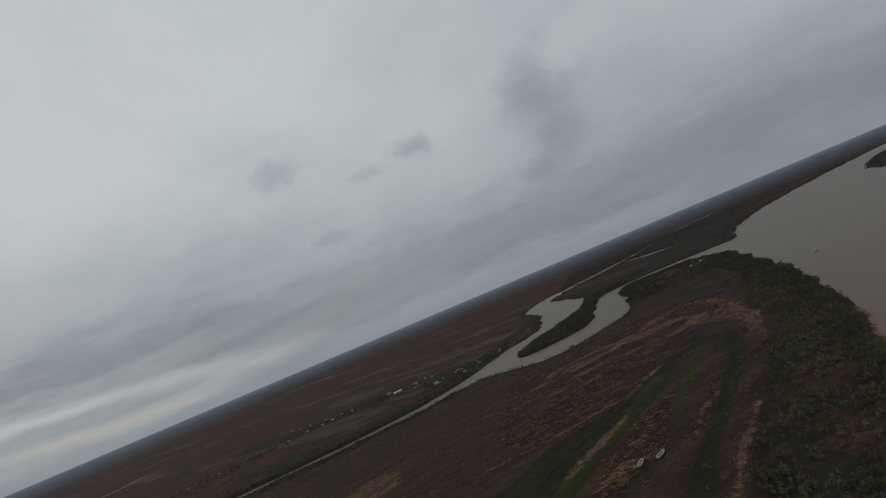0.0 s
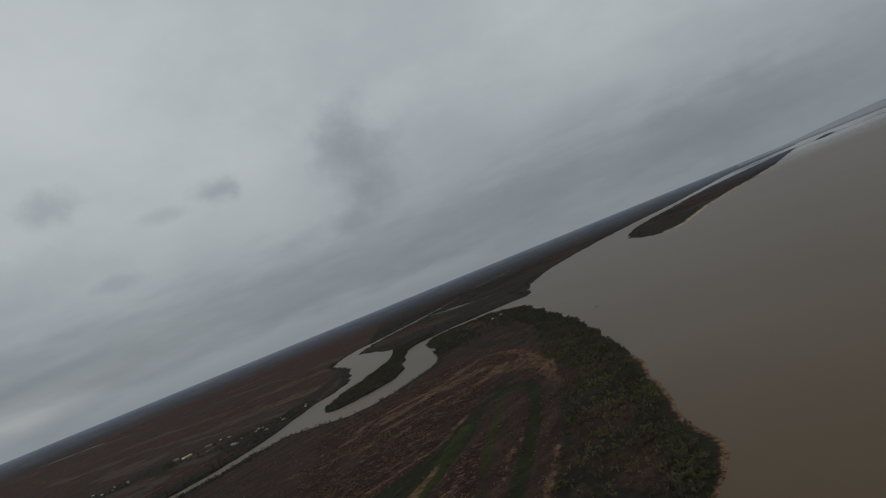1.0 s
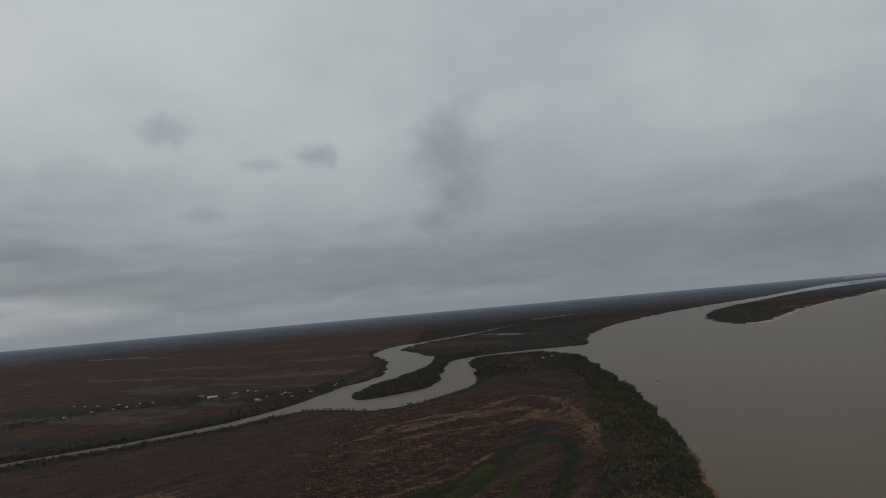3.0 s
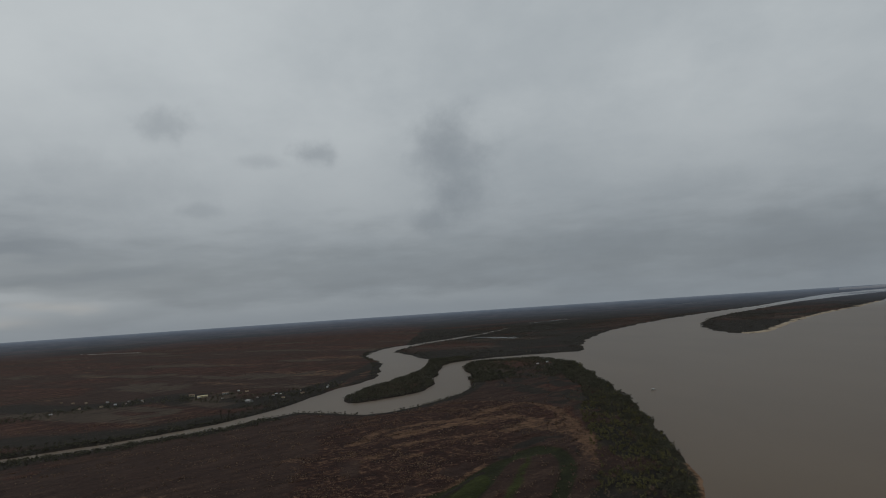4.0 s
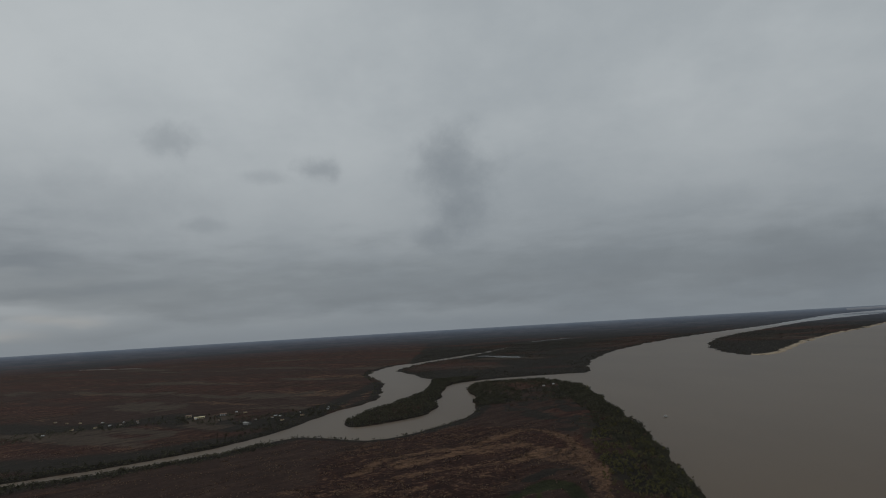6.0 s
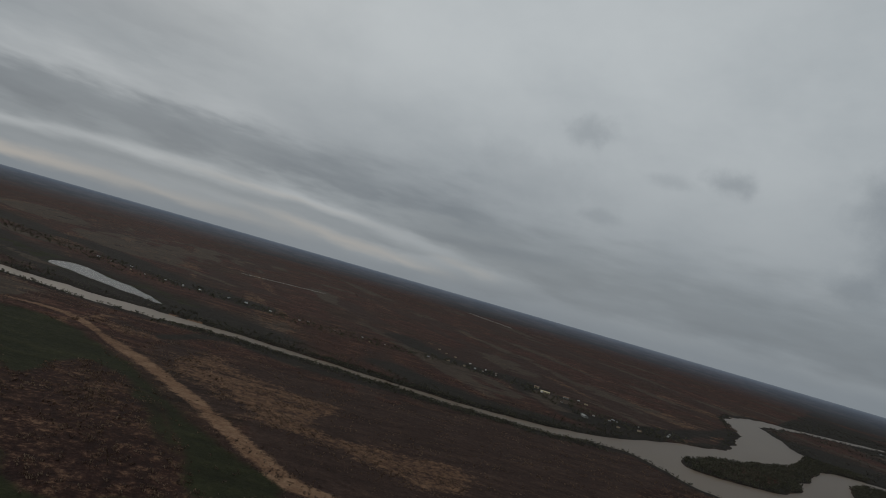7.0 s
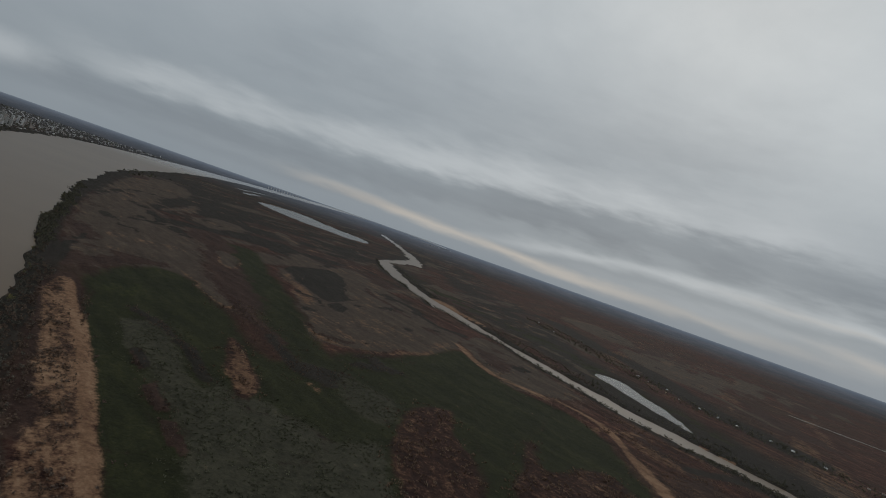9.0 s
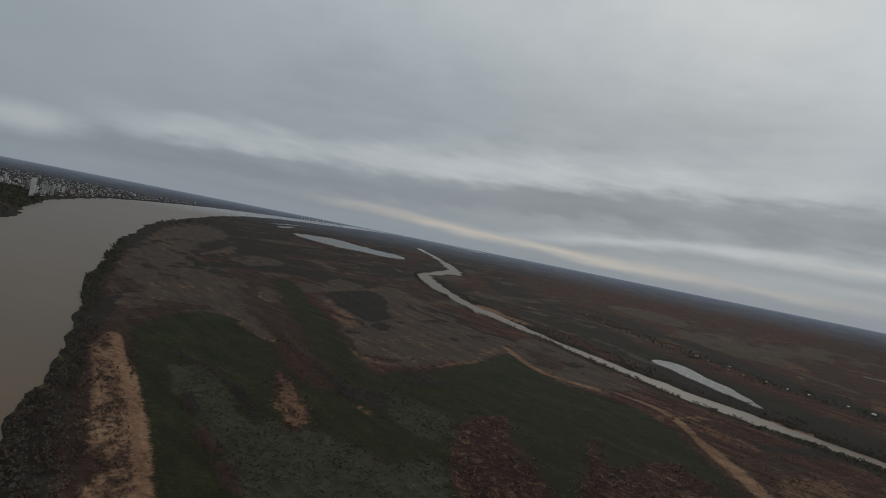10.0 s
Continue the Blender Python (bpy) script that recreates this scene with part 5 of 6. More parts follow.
# woods on the land across the channel and on the long island
x_, y_ = sow(20000, -150, 1500, 1330, 3300, lambda x, y, s: np.where((s > -45) | (fbm(x, y, 260, 3, 91) > 0.44), 0.8, 0.1) * (y > 1.1 * x + 900))
scatter("far_bank_wood", FAR_TREE, x_, y_, rng.uniform(2.0, 3.8, len(x_)), LEAF_GREY, "bare grey-brown wood on the land across the channel", "trees")
x_, y_ = sow(5200, 780, 2600, 1560, 3900, lambda x, y, s: (area_sd(x, y, islands[0], 30) > 4) * 0.85 * (cover_at(x, y, "sand", "beach") < 0.25))
scatter("island_wood", FAR_TREE, x_, y_, rng.uniform(2.0, 3.8, len(x_)), LEAF_GREY, "dark brushwood on the long river island", "trees")
# woods round the cabins and on the plain
village = spline([(-1620, 450), (-1143, 560), (-1000, 575), (-900, 650), (-760, 725), (-650, 800), (-540, 910), (-420, 960), (-290, 900), (-230, 980), (-170, 1020)], 4, False)
x_, y_ = on_land(*along(village, 7.5, 42), 3)
scatter("village_trees", SMALL, x_, y_, rng.uniform(1.8, 4.0, len(x_)), LEAF_DARK, "dark trees round the island cabins", "trees")
x_, y_ = sow(9000, -3000, 200, 560, 3200, lambda x, y, s: np.clip((fbm(x, y, 240, 3, 95) - 0.56) * 9, 0, 0.8))
scatter("plain_thickets", FAR_TREE, x_, y_, rng.uniform(1.2, 3.0, len(x_)), LEAF_BROWN, "brown thickets on the plain", "shrubs")
x_, y_ = sow(3000, -2600, -480, -820, 250, lambda x, y, s: np.clip((fbm(x, y, 160, 3, 96) - 0.54) * 9, 0, 0.8) * (area_sd(x, y, GREEN, 10) < 0))
scatter("marsh_thickets", FAR_TREE, x_, y_, rng.uniform(0.9, 2.2, len(x_)), LEAF_BROWN, "low brown thickets in the marsh", "shrubs")
# dry tussocks, sand shrubs, floating plants
x_, y_ = sow(80000, -760, 130, 190, 760, lambda x, y, s: np.clip((fbm(x, y, 13, 3, 97) - 0.47) * 6, 0.03, 0.8) * np.clip(cover_at(x, y, "red", "tan") * 1.2 + cover_at(x, y, "rust") * 0.5 + 0.5 * (1 - np.clip(cover_at(x, y, *COVERS) * 1.3, 0, 1)), 0, 1))
scatter("dry_tussocks", TUFT, x_, y_, rng.uniform(0.5, 1.2, len(x_)), REED, "dry reddish and straw tussocks of marsh grass", "grass")
x_, y_ = sow(26000, -600, -180, -80, 340, lambda x, y, s: np.clip((fbm(x, y, 12, 3, 98) - 0.48) * 6, 0.03, 0.8) * np.clip(cover_at(x, y, "red", "tan") * 1.2, 0, 1))
scatter("dry_tussocks", TUFT, x_, y_, rng.uniform(0.6, 1.6, len(x_)), REED, "straw coloured tussocks in the wet marsh", "grass")
x_, y_ = sow(16000, -520, -200, -210, 0, lambda x, y, s: np.clip(cover_at(x, y, "sand") * 1.2, 0, 1) * np.clip((fbm(x, y, 14, 2, 99) - 0.5) * 3.0, 0.01, 0.5) * (seg_dist(x, y, SAND_EDGE) > 9))
scatter("sand_shrubs", SMALL, x_, y_, rng.uniform(1.0, 3.2, len(x_)), LEAF_BROWN, "low dark shrubs dotted over the sand strip", "shrubs", np.full(len(x_), 0.7))
x_, y_ = sow(42000, -520, -150, -150, 160, lambda x, y, s: np.clip(cover_at(x, y, "floats") * 1.2, 0, 1) * np.clip((fbm(x, y, 14, 3, 101) - 0.36) * 3, 0.08, 0.8))
scatter("floating_plants", [leaf_cloud(9, 0.9, 0.35, 0.32, 400 + i, 3, 0.1) for i in range(4)], x_, y_, rng.uniform(0.5, 1.3, len(x_)), FLOATING, "grey green rosettes of floating marsh plants", "plants")
x_, y_ = sow(14000, -620, -150, -150, 280, lambda x, y, s: np.clip(cover_at(x, y, "dark", "rust") * 0.8, 0, 0.7))
scatter("marsh_scrub", SMALL, x_, y_, rng.uniform(0.6, 1.8, len(x_)), LEAF_BROWN, "low brown scrub along the ditches of the marsh", "shrubs")


def tree_thing(seed, height):
    """A bank tree: leaning tapered trunk with limbs and a ragged crown."""
    r = np.random.default_rng(seed)
    root = new("tree")
    lx, ly = r.normal(0, 0.12, 2) * height
    pieces = [stem(0, 0, -0.4, lx * 0.5, ly * 0.5, height * 0.38, height * 0.035, height * 0.024, 7), stem(lx * 0.5, ly * 0.5, height * 0.38, lx, ly, height * 0.78, height * 0.024, height * 0.008, 6)]
    for i in range(5):
        a, z = r.random() * 6.28, height * r.uniform(0.3, 0.6)
        l = height * r.uniform(0.2, 0.34)
        pieces.append(stem(lx * 0.5, ly * 0.5, z, lx * 0.5 + math.cos(a) * l, ly * 0.5 + math.sin(a) * l, z + l * 0.8, height * 0.014, height * 0.004, 5))
    trunk = mesh_np("trunk", *join(pieces), BARK)
    v, f = leaf_cloud(260, 0.42 * height, 0.72 * height, 0.055 * height, seed + 9, 9, 0.28)
    v[:, 0] += lx * 0.7
    v[:, 1] += ly * 0.7
    crown = mesh_np("crown", v, f, LEAF_OLIVE if seed % 5 != 2 else LEAF_DARK)
    trunk.parent = crown.parent = root
    return tagged(root, "ragged willow leaning over the river bank", "tree", "bank trees")


tree_kinds = [tree_thing(500 + i, 4.6 + i * 0.6) for i in range(5)]
spots_ = []
for line_, step_ in ((shore[: int(len(shore) * 0.55)], 15.0), (shore[int(len(shore) * 0.55):], 17.0)):
    seg_ = np.concatenate([[0], np.cumsum(np.hypot(*(line_[1:] - line_[:-1]).T))])
    for s_ in np.arange(6, seg_[-1], step_):
        spots_.append((np.interp(s_ + rng.uniform(-6, 6), seg_, line_[:, 0]), np.interp(s_, seg_, line_[:, 1])))
spots_ = np.array(spots_)
moved_ = spots_ + rng.normal(0, 3.0, spots_.shape)
sd_ = -water_sd(moved_[:, 0], moved_[:, 1])
n_done = 0
for (x_, y_), s_ in zip(moved_, sd_):
    if not 1.0 < s_ < 16 or n_done > 190 or (150 < y_ < 440 and s_ < 7):
        continue
    k_ = int(rng.integers(0, 5))
    m_ = stand(x_, y_, float(ground_z(x_, y_)) - 0.1, rng.uniform(0, 360), rng.uniform(0.5, 0.95) * (0.72 if x_ < -150 else 1.0))
    if n_done < 5:
        tree_kinds[n_done].matrix_basis = m_
    else:
        c_ = copy_thing(tree_kinds[k_], m_)
        c_.matrix_basis = m_
    n_done += 1


# ---------------------------------------------------------------- cabins on the islands
def prism(bm, x0, x1, y0, y1, z0, z1):
    """A gable along x."""
    ym = (y0 + y1) / 2
    v = [bm.verts.new(p) for p in ((x0, y0, z0), (x0, y1, z0), (x0, ym, z1), (x1, y0, z0), (x1, y1, z0), (x1, ym, z1))]
    for f in ((0, 2, 1), (3, 4, 5), (0, 1, 4, 3), (1, 2, 5, 4), (2, 0, 3, 5)):
        bm.faces.new([v[i] for i in f])


def cabin(l, w, h, legs, wall_mat, roof_mat, label):
    """An island cabin on stilts with a gabled sheet roof."""
    root = new("cabin")
    bm = box_bm(-l / 2, -w / 2, legs, l / 2, w / 2, legs + h)
    prism(bm, -l / 2, l / 2, -w / 2, w / 2, legs + h + 0.004, legs + h + w * 0.24)
    part("wall", bm, wall_mat, root)
    rise = w * 0.25
    for s in (1, -1):
        bm = bmesh.new()
        o, t = 0.5, 0.12
        pts = [(0, legs + h + rise + 0.05), (s * (w / 2 + o), legs + h - o * 0.45 + 0.05)]
        v = [bm.verts.new((x, pts[i][0], pts[i][1] + dz)) for dz in (0, t) for x in (-l / 2 - o, l / 2 + o) for i in (0, 1)]
        for f in ((0, 1, 3, 2), (4, 6, 7, 5), (0, 4, 5, 1), (2, 3, 7, 6), (0, 2, 6, 4), (1, 5, 7, 3)):
            bm.faces.new([v[i] for i in f])
        bmesh.ops.recalc_face_normals(bm, faces=bm.faces)
        part("roof", bm, roof_mat, root)
    part("door", box_bm(-0.5, -w / 2 - 0.05, legs, 0.45, -w / 2 - 0.003, legs + 2.05), TIMBER, root)
    for x in (-l * 0.32, l * 0.28):
        for s in (-1, 1):
            y0, y1 = (-w / 2 - 0.06, -w / 2 - 0.003) if s < 0 else (w / 2 + 0.003, w / 2 + 0.06)
            win = part("window", box_bm(x - 0.6, y0, legs + 1.0, x + 0.6, y1, legs + 2.1), PAINT_WHITE, root)
            part("pane", box_bm(x - 0.5, y0 - 0.02 if s < 0 else y1, legs + 1.1, x + 0.5, y0 if s < 0 else y1 + 0.02, legs + 2.0), GLASS_DARK, win)
    for x in (-l / 2 + 0.3, 0, l / 2 - 0.3):
        for y in (-w / 2 + 0.3, w / 2 - 0.3):
            part("stilt", box_bm(x - 0.12, y - 0.12, -0.6, x + 0.12, y + 0.12, legs), TIMBER, root)
    return tagged(root, label, "house", "island cabins")


cabins = [cabin(9, 6, 2.7, 1.4, PAINT_WHITE, ZINC, "white island cabin on stilts with a bright zinc roof"),
          cabin(8, 5.5, 2.6, 1.6, TIMBER, ZINC, "grey timber cabin on stilts under a zinc roof"),
          cabin(10, 6.5, 2.8, 1.2, CREAM, RUST, "cream cabin on stilts with a rusty sheet roof"),
          cabin(7, 5, 2.5, 1.5, PAINT_WHITE, RUST, "small white cabin with a rust brown roof")]
CABIN_ROW = [(-1143, 556), (-1109, 563), (-1042, 568), (-1007, 576), (-943, 612), (-921, 632), (-888, 668), (-858, 684), (-764, 727), (-653, 790),
             (-640, 815), (-578, 860), (-566, 905), (-537, 915), (-516, 956), (-1601, 454), (-1468, 464), (-660, 1010), (-628, 990), (-600, 980), (-554, 962),
             (-500, 965), (-368, 985), (-357, 1002), (-272, 930), (-249, 885), (-243, 965), (-205, 1000), (-1075, 585), (-980, 600), (-810, 700), (-710, 760),
             (-340, 995), (-230, 925)]
cabin_rng = np.random.default_rng(41)
for s_ in cabin_rng.uniform(0.12, 0.97, 16):
    q_ = village[int(s_ * (len(village) - 1))] + cabin_rng.normal(0, 13, 2)
    if float(water_sd(q_[:1], q_[1:])[0]) < -12 and min(math.hypot(q_[0] - a, q_[1] - b) for a, b in CABIN_ROW) > 12:
        CABIN_ROW.append((float(q_[0]), float(q_[1])))
for i_, (x_, y_) in enumerate(CABIN_ROW):
    k_ = int(cabin_rng.integers(0, 4))
    m_ = stand(x_, y_, float(ground_z(x_, y_)), cabin_rng.uniform(0, 180), cabin_rng.uniform(0.36, 0.56))
    if i_ < 4:
        cabins[i_].matrix_basis = m_
    else:
        copy_thing(cabins[k_], m_).matrix_basis = m_
for x_, y_, a_ in ((168, 1130, 20), (190, 1154, 5)):
    m_ = stand(x_, y_, float(ground_z(x_, y_)), a_, 0.46)
    copy_thing(cabins[0], m_).matrix_basis = m_


def hall(l, w, h, wall_mat, roof_mat, label):
    root = new("hall")
    bm = box_bm(-l / 2, -w / 2, -1.0, l / 2, w / 2, h)
    part("wall", bm, wall_mat, root)
    for s in (1, -1):
        bm = bmesh.new()
        pts = [(0, h + w * 0.18), (s * (w / 2 + 0.6), h - 0.1)]
        v = [bm.verts.new((x, pts[i][0], pts[i][1] + dz)) for dz in (0, 0.15) for x in (-l / 2 - 0.6, l / 2 + 0.6) for i in (0, 1)]
        for f in ((0, 1, 3, 2), (4, 6, 7, 5), (0, 4, 5, 1), (2, 3, 7, 6), (0, 2, 6, 4), (1, 5, 7, 3)):
            bm.faces.new([v[i] for i in f])
        bmesh.ops.recalc_face_normals(bm, faces=bm.faces)
        part("roof", bm, roof_mat, root)
    n = max(3, int(l / 4))
    for i in range(n):
        x = -l / 2 + (i + 0.5) * l / n
        part("window", box_bm(x - 0.7, -w / 2 - 0.05, 1.0, x + 0.7, -w / 2 - 0.003, 2.3), GLASS_DARK, root)
    return tagged(root, label, "building")


hall(15, 5, 2.8, CREAM, CREAM, "long pale yellow lodge on the far channel bank").matrix_basis = stand(-401, 962, 2.0, 32)
hall(9, 6, 3.0, PAINT_WHITE, RUST, "white shed beside the long lodge").matrix_basis = stand(-372, 985, 2.0, 25)
hall(8, 6, 3.0, CREAM, RUST, "cream outbuilding behind the long lodge").matrix_basis = stand(-428, 985, 2.0, 20)
hall(11, 6.5, 3.2, CONCRETE, CONCRETE, "large open-sided grey boathouse by the channel").matrix_basis = stand(-294, 868, 1.8, 140)


def jetty():
    root = new("jetty")
    part("deck", box_bm(-8, -1.0, 0.9, 8, 1.0, 1.05), TIMBER, root)
    for x in (-7.5, -3.8, 0, 3.8, 7.5):
        for y in (-0.85, 0.85):
            part("post", box_bm(x - 0.12, y - 0.12, -2.0, x + 0.12, y + 0.12, 1.5), TIMBER, root)
    return tagged(root, "grey timber jetty on posts at the channel bank", "jetty", "jetties")


j_ = jetty()
j_.matrix_basis = stand(-258, 838, 0.0, 150)
for x_, y_, a_ in ((-232, 905, 160), (-196, 985, 165), (-640, 500, 120)):
    copy_thing(j_, stand(x_, y_, 0.0, a_)).matrix_basis = stand(x_, y_, 0.0, a_)


# ---------------------------------------------------------------- boats
def hull_mesh(l, w, h, inside=False):
    """A flat-bottomed open hull with a raked bow."""
    bm = bmesh.new()
    rows = []
    n = 12
    for i in range(n + 1):
        t = i / n
        half = w / 2 * (1 - max(0, (t - 0.62) / 0.38) ** 2.2) * (0.82 + 0.18 * min(1, t / 0.25))
        lift = 0.5 * h * max(0, (t - 0.6) / 0.4) ** 2
        k = 0.9 if inside else 1.0
        rows.append([bm.verts.new(p) for p in ((-l / 2 + t * l, -half * k, h + lift * 0.7), (-l / 2 + t * l, -half * 0.74 * k, lift + (0.12 if inside else 0)),
                                               (-l / 2 + t * l, half * 0.74 * k, lift + (0.12 if inside else 0)), (-l / 2 + t * l, half * k, h + lift * 0.7))])
    for a, b in zip(rows[:-1], rows[1:]):
        for i in range(3):
            f = [a[i], a[i + 1], b[i + 1], b[i]]
            bm.faces.new(f[::-1] if inside else f)
    if not inside:
        bm.faces.new(rows[0][::-1])
    return bm


def gunwale_mesh(l, w, h, side):
    """The broad rail that follows one edge of the hull up to the bow."""
    bm = bmesh.new()
    rows = []
    for i in range(13):
        t = i / 12
        half = w / 2 * (1 - max(0, (t - 0.62) / 0.38) ** 2.2) * (0.82 + 0.18 * min(1, t / 0.25))
        z = h + 0.35 * h * max(0, (t - 0.6) / 0.4) ** 2
        x = -l / 2 + t * l
        rows.append([bm.verts.new((x, side * y, z + dz)) for y, dz in ((half + 0.08, -0.03), (half + 0.08, 0.09), (max(half - 0.34, 0), 0.09), (max(half - 0.34, 0), -0.03))])
    for a, b in zip(rows[:-1], rows[1:]):
        for i in range(4):
            bm.faces.new((a[i], a[(i + 1) % 4], b[(i + 1) % 4], b[i]))
    bm.faces.new(rows[0])
    bmesh.ops.recalc_face_normals(bm, faces=bm.faces)
    return bm


def open_boat(l, w, h, label):
    root = new("boat")
    part("hull", hull_mesh(l, w, h), HULL_PALE, root)
    part("hull_lining", hull_mesh(l - 0.15, w, h - 0.02, True), HULL_INSIDE, root)
    for x in (-l * 0.32, -l * 0.05, l * 0.2):
        part("bench", box_bm(x - 0.28, -w * 0.38, h * 0.62, x + 0.28, w * 0.38, h * 0.62 + 0.07), HULL_PALE, root)
    for side in (1, -1):
        part("gunwale", gunwale_mesh(l, w, h, side), HULL_PALE, root)
    part("transom", box_bm(-l / 2 - 0.05, -w * 0.42, h * 0.4, -l / 2 + 0.3, w * 0.42, h + 0.08), HULL_PALE, root)
    part("foredeck", box_bm(l * 0.28, -w * 0.26, h + 0.06, l * 0.42, w * 0.26, h + 0.14), HULL_PALE, root)
    return tagged(root, label, "boat", "hauled-out boats")


open_boat(7.8, 2.5, 0.8, "pale open wooden barge hauled out on dry marsh").matrix_basis = stand(-9.3, 252.5, float(ground_z(-9.3, 252.5)) + 0.2, 73)
open_boat(8.4, 2.6, 0.85, "long pale open barge lying on the grass").matrix_basis = stand(1.2, 255.5, float(ground_z(1.2, 255.5)) + 0.2, 62)


def motor_boat():
    root = new("motor_boat")
    part("hull", hull_mesh(7.5, 2.6, 1.0), PAINT_WHITE, root)
    part("deck", box_bm(-3.4, -1.0, 0.82, 1.6, 1.0, 0.9), TIMBER, root)
    cab = part("cabin", box_bm(-0.8, -0.85, 0.9, 1.5, 0.85, 2.3), PAINT_WHITE, root)
    part("window", box_bm(1.503, -0.7, 1.5, 1.54, 0.7, 2.1), GLASS_DARK, cab)
    part("window", box_bm(-0.6, -0.89, 1.5, 1.2, -0.853, 2.05), GLASS_DARK, cab)
    part("window", box_bm(-0.6, 0.853, 1.5, 1.2, 0.89, 2.05), GLASS_DARK, cab)
    part("canopy", box_bm(-2.9, -1.0, 2.32, 1.7, 1.0, 2.42), PAINT_WHITE, root)
    for x in (-2.8, -1.2):
        for y in (-0.92, 0.92):
            part("canopy_post", box_bm(x - 0.03, y - 0.03, 0.9, x + 0.03, y + 0.03, 2.32), ZINC, root)
    part("outboard_motor", box_bm(-4.1, -0.25, 0.3, -3.75, 0.25, 1.3), GLASS_DARK, root)
    return tagged(root, "small white cabin motorboat out on the brown river", "boat")


motor_boat().matrix_basis = stand(252, 745, -0.25, 205, 0.95)


# ---------------------------------------------------------------- town across the river
def tower_block(l, w, floors, wall_mat, label, name="apartment_building"):
    """A slab block: walls, a recessed window band to every storey, parapet and plant room."""
    root = new(name)
    h = floors * 3.0
    part("wall", box_bm(-l / 2, -w / 2, -2, l / 2, w / 2, h), wall_mat, root)
    bm = bmesh.new()
    bays = max(3, int(l / 4))
    for f in range(floors):
        for s in (-1, 1):
            for i in range(bays):
                x = -l / 2 + (i + 0.5) * l / bays
                y = s * w / 2
                box(bm, x - 1.1, min(y, y + s * 0.06), f * 3 + 0.9, x + 1.1, max(y, y + s * 0.06), f * 3 + 2.3)
    tagged(part("window_rows", bm, GLASS_DARK, root), "rows of small dark windows", kind="stuff")
    part("parapet", box_bm(-l / 2 - 0.2, -w / 2 - 0.2, h, l / 2 + 0.2, w / 2 + 0.2, h + 0.9), wall_mat, root)
    part("plant_room", box_bm(-l * 0.2, -w * 0.25, h + 0.9, l * 0.15, w * 0.25, h + 4.2), CONCRETE, root)
    return tagged(root, label, "building", "town blocks")


tall = tower_block(15, 12, 22, PLASTER, "tall pale apartment tower standing over the river town", "apartment_tower")
TOWER_AT = (-1880, -1262)
tall.matrix_basis = stand(*TOWER_AT, 0.5, 20, 0.9)
blocks = [tower_block(15, 12, 8, PLASTER, "pale mid-rise apartment block in the river town"), tower_block(16, 12, 12, PLASTER_WARM, "beige apartment block in the river town"),
          tower_block(13, 12, 18, PLASTER, "grey-white high-rise in the river town"), tower_block(24, 14, 4, PLASTER_WARM, "broad low warm grey block by the town's waterfront"),
          tower_block(16, 13, 14, CONCRETE, "concrete grey apartment block in the river town")]
town_shore = spline([(-1250, -870), (-1731, -1132), (-2043, -1287), (-2996, -1647), (-4100, -1893), (-5200, -2070)], 6, False)
seg_ = np.concatenate([[0], np.cumsum(np.hypot(*(town_shore[1:] - town_shore[:-1]).T))])
n_b = 0
placed = []
PARK = spline([(-1480, -1010), (-1840, -1195), (-2300, -1640), (-1950, -1680), (-1500, -1320)], 3)


def in_park(x, y):
    return float(area_sd(np.array([x]), np.array([y]), PARK, 5)[0]) > 0


while n_b < 330:
    s_ = rng.uniform(350, 2150) if rng.random() < 0.86 else rng.uniform(2100, seg_[-1])
    core = math.exp(-((s_ - 1250) / 700) ** 2)
    inland = 60 + abs(rng.normal(0, 1)) * (380 if rng.random() < 0.6 else 900)
    x_, y_ = np.interp(s_, seg_, town_shore[:, 0]) + inland * 0.42, np.interp(s_, seg_, town_shore[:, 1]) - inland * 0.9
    if any(abs(x_ - a) + abs(y_ - b) < 26 for a, b in placed) or in_park(x_, y_) or math.hypot(x_ - TOWER_AT[0], y_ - TOWER_AT[1]) < 45:
        continue
    placed.append((x_, y_))
    k_ = int(rng.choice([0, 1, 2, 3, 4], p=[0.26, 0.2, 0.14, 0.24, 0.16])) if rng.random() < 0.15 + 0.8 * core else int(rng.choice([0, 3]))
    size_ = rng.uniform(0.4, 0.75) * (0.62 + 0.35 * core)
    m_ = stand(x_, y_, 0.8, 25 + 90 * int(rng.integers(0, 2)) + rng.normal(0, 5), size_)
    if n_b < 5:
        blocks[n_b].matrix_basis = m_
    else:
        copy_thing(blocks[k_], m_).matrix_basis = m_
    n_b += 1
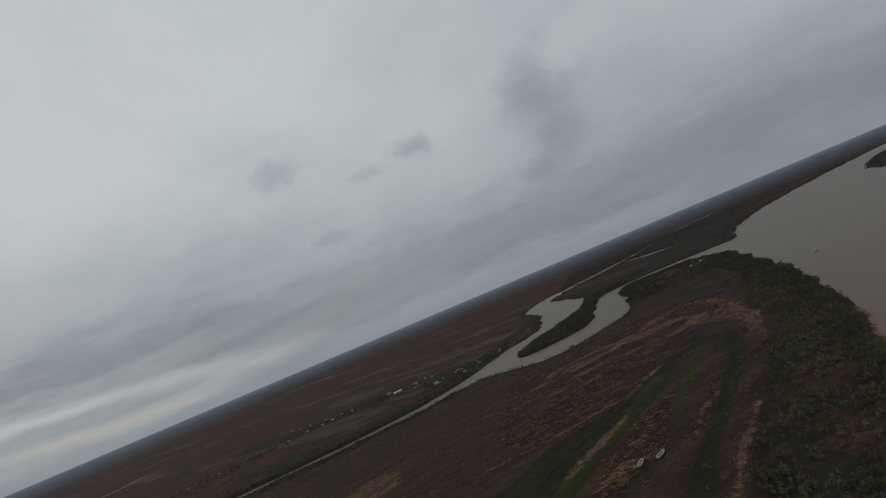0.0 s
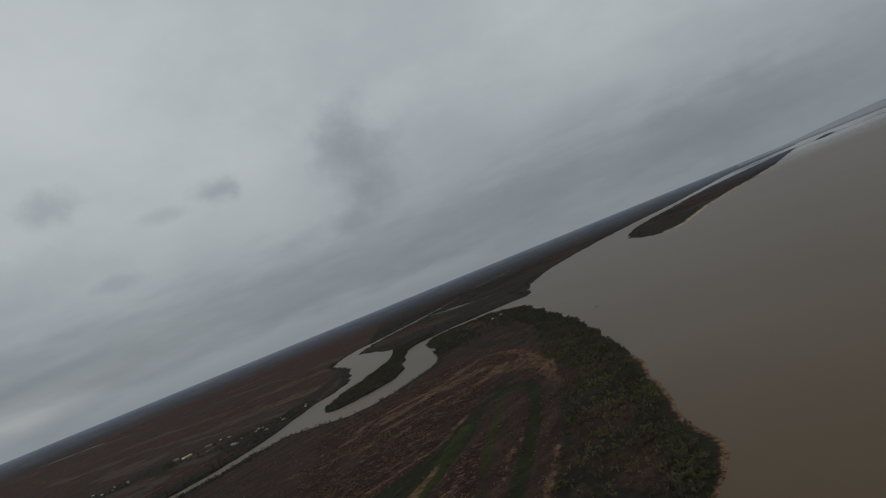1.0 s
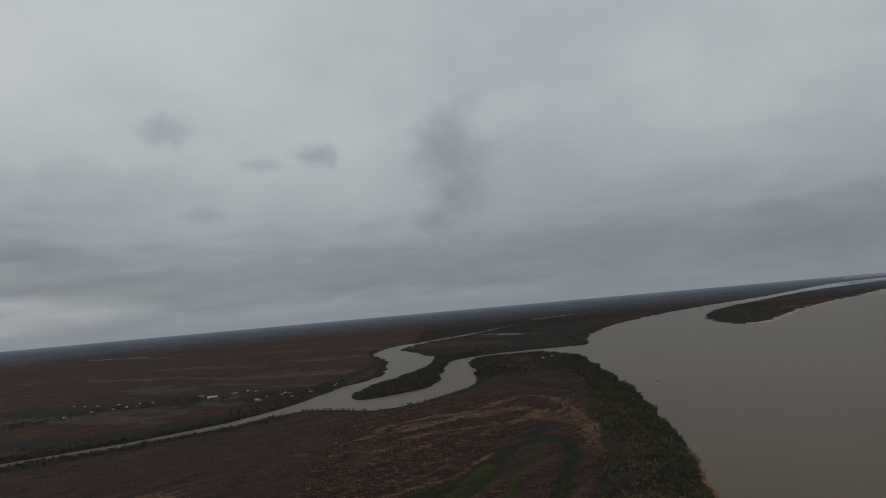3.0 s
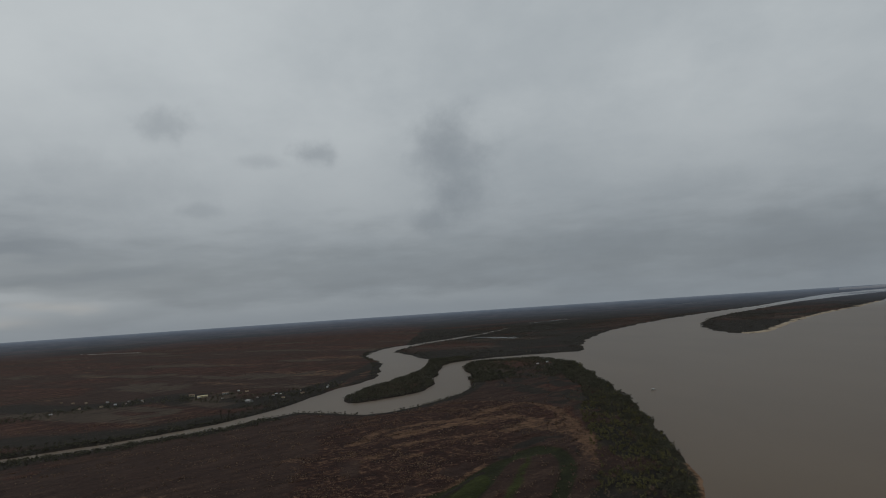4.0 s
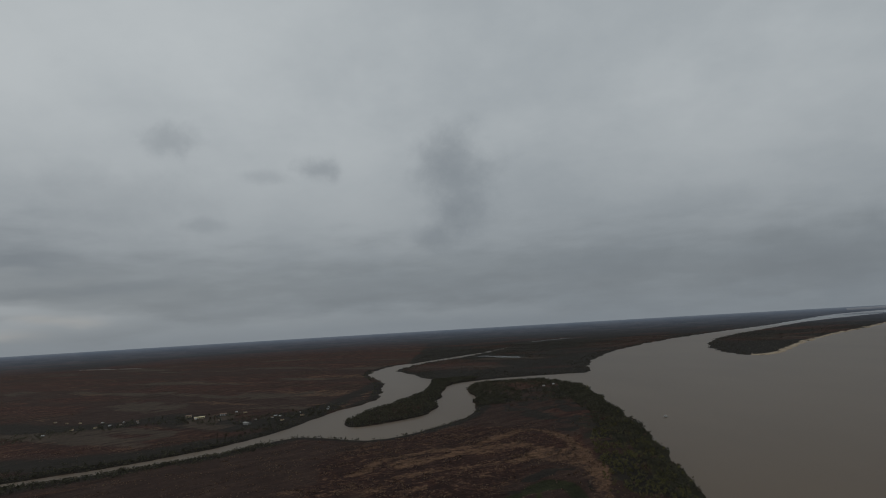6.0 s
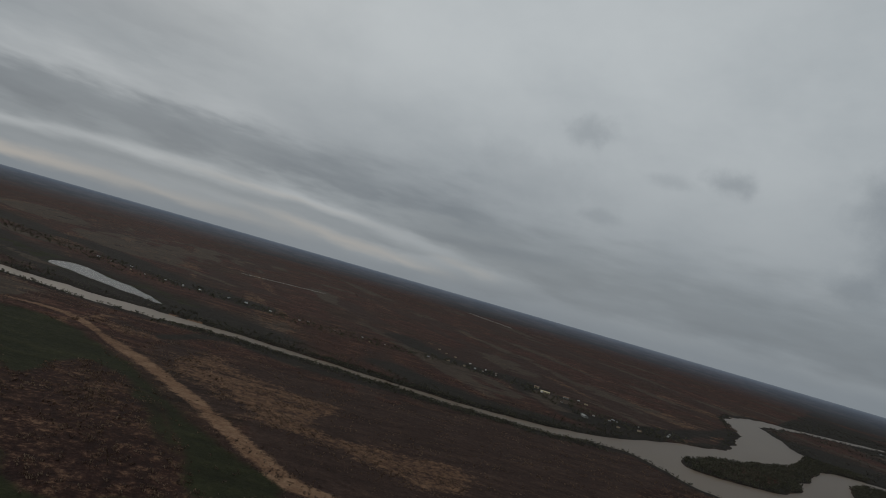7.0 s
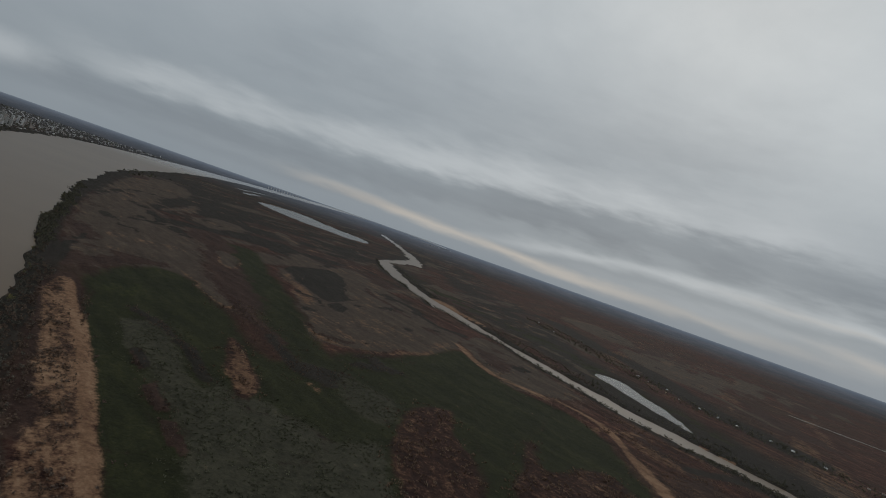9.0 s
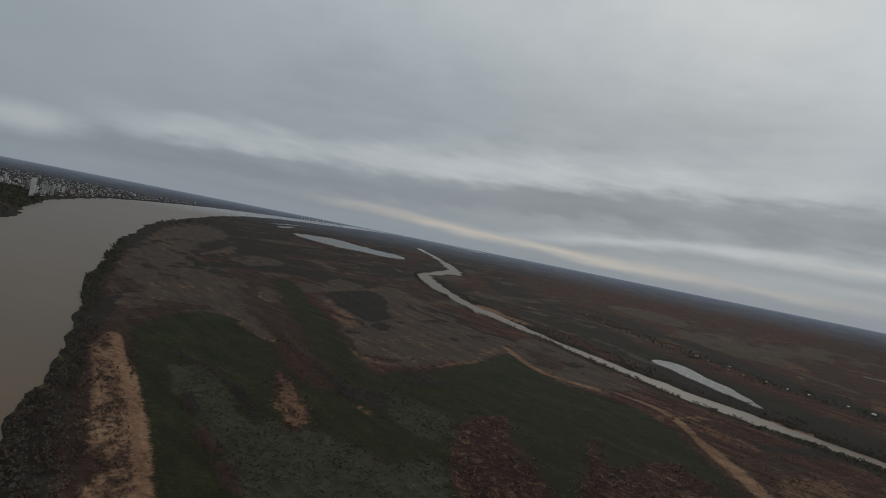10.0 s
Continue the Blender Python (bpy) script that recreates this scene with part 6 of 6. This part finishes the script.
# low houses between the blocks
pieces_ = []
for i_ in range(9000):
    s_ = rng.uniform(0, seg_[-1])
    inland = 30 + abs(rng.normal(0, 1)) * (1300 if i_ % 3 else 5200)
    x_, y_ = np.interp(s_, seg_, town_shore[:, 0]) + inland * 0.42, np.interp(s_, seg_, town_shore[:, 1]) - inland * 0.9
    if in_park(x_, y_):
        continue
    X_, Y_, Z_, K_ = (float(v) for v in draw_in(x_, y_))
    l_, w_, h_ = rng.uniform(5, 12) * K_ / 2, rng.uniform(4, 8) * K_ / 2, rng.uniform(2.5, 5) * K_
    a_ = radians(25 + 90 * int(rng.integers(0, 2)))
    c_, s2_ = math.cos(a_), math.sin(a_)
    v_ = np.array([(x * l_, y * w_, z) for z in (-2 * K_, h_) for x, y in ((-1, -1), (1, -1), (1, 1), (-1, 1))] + [(-l_, 0, h_ + w_ * 0.4), (l_, 0, h_ + w_ * 0.4)])
    v_ = np.stack([v_[:, 0] * c_ - v_[:, 1] * s2_ + X_, v_[:, 0] * s2_ + v_[:, 1] * c_ + Y_, v_[:, 2] + Z_ + 0.8 * K_], 1)
    pieces_.append((v_, np.array([(0, 1, 5, 4), (1, 2, 6, 5), (2, 3, 7, 6), (3, 0, 4, 7), (4, 5, 9, 8), (7, 8, 9, 6), (4, 8, 8, 7), (5, 6, 9, 9)][:6])))
ROOFS, t_, p_ = material("town_low_houses")
t_.links.new(node_ramp(t_, t_.nodes.new("ShaderNodeNewGeometry").outputs["Random Per Island"], ((0.0, (0.030, 0.030, 0.030)), (0.50, (0.075, 0.070, 0.066)), (0.72, (0.24, 0.23, 0.22)), (1.0, (0.55, 0.54, 0.53)))), p_.inputs["Base Color"])
p_.inputs["Roughness"].default_value = 0.8
tagged(mesh_np("low_houses", *join(pieces_), ROOFS), "low roofs of the river town behind its waterfront", "houses", kind="stuff")
x_, y_ = [], []
s_ = rng.uniform(0, seg_[-1], 8000)
inl_ = np.abs(rng.normal(0, 1, 8000)) * np.where(np.arange(8000) % 3, 2600, 5200) + 8
x_, y_ = np.interp(s_, seg_, town_shore[:, 0]) + inl_ * 0.42, np.interp(s_, seg_, town_shore[:, 1]) - inl_ * 0.9
x_, y_ = on_land(x_, y_, 2)
scatter("town_trees", FAR_TREE, x_, y_, rng.uniform(3, 6.5, len(x_)), LEAF_DARK, "dark street and park trees of the river town", "trees")
x_, y_ = rng.uniform(-2300, -1150, 5200), rng.uniform(-1700, -800, 5200)
m_ = (area_sd(x_, y_, PARK, 20) > -10) | (rng.random(5200) < 0.12)
x_, y_ = on_land(x_[m_], y_[m_], 2, 600)
scatter("waterfront_park", FAR_TREE, x_, y_, rng.uniform(4, 8, len(x_)), LEAF_DARK, "dark wooded park on the town's waterfront", "trees")


# ---------------------------------------------------------------- long bridge up river
def bridge():
    a, b = np.array((-10000.0, -2450.0)), np.array((-9350.0, -1620.0))
    n = 15
    root = new("bridge")
    P = [draw_in(*(a + (b - a) * i / n)) for i in range(n + 1)]
    P = [(float(X), float(Y), float(Z), float(k)) for X, Y, Z, k in P]
    for i in range(n):
        p, q = Vector(P[i][:3]), Vector(P[i + 1][:3])
        k = P[i][3]
        side = (q - p).cross(Vector((0, 0, 1))).normalized() * 11 * k
        hz = Vector((0, 0, (34 + 14 * math.sin(math.pi * (i + 0.5) / n)) * k))
        bm = bmesh.new()
        v = [bm.verts.new(c) for c in (p - side + hz, p + side + hz, q + side + hz, q - side + hz)]
        w = [bm.verts.new(c.co + Vector((0, 0, 4 * k))) for c in v]
        for f in ((v[3], v[2], v[1], v[0]), tuple(w), *((v[j], v[(j + 1) % 4], w[(j + 1) % 4], w[j]) for j in range(4))):
            bm.faces.new(f)
        part("deck", bm, CONCRETE, root)
    for i, (X, Y, Z, k) in enumerate(P):
        h = (34 + 14 * math.sin(math.pi * i / n)) * k
        part("pier", box_bm(X - 4 * k, Y - 4 * k, Z - 2 * k, X + 4 * k, Y + 4 * k, Z + h), PAINT_WHITE, root)
    return tagged(root, "long pale road bridge on many piers far up river", "bridge")


bridge()
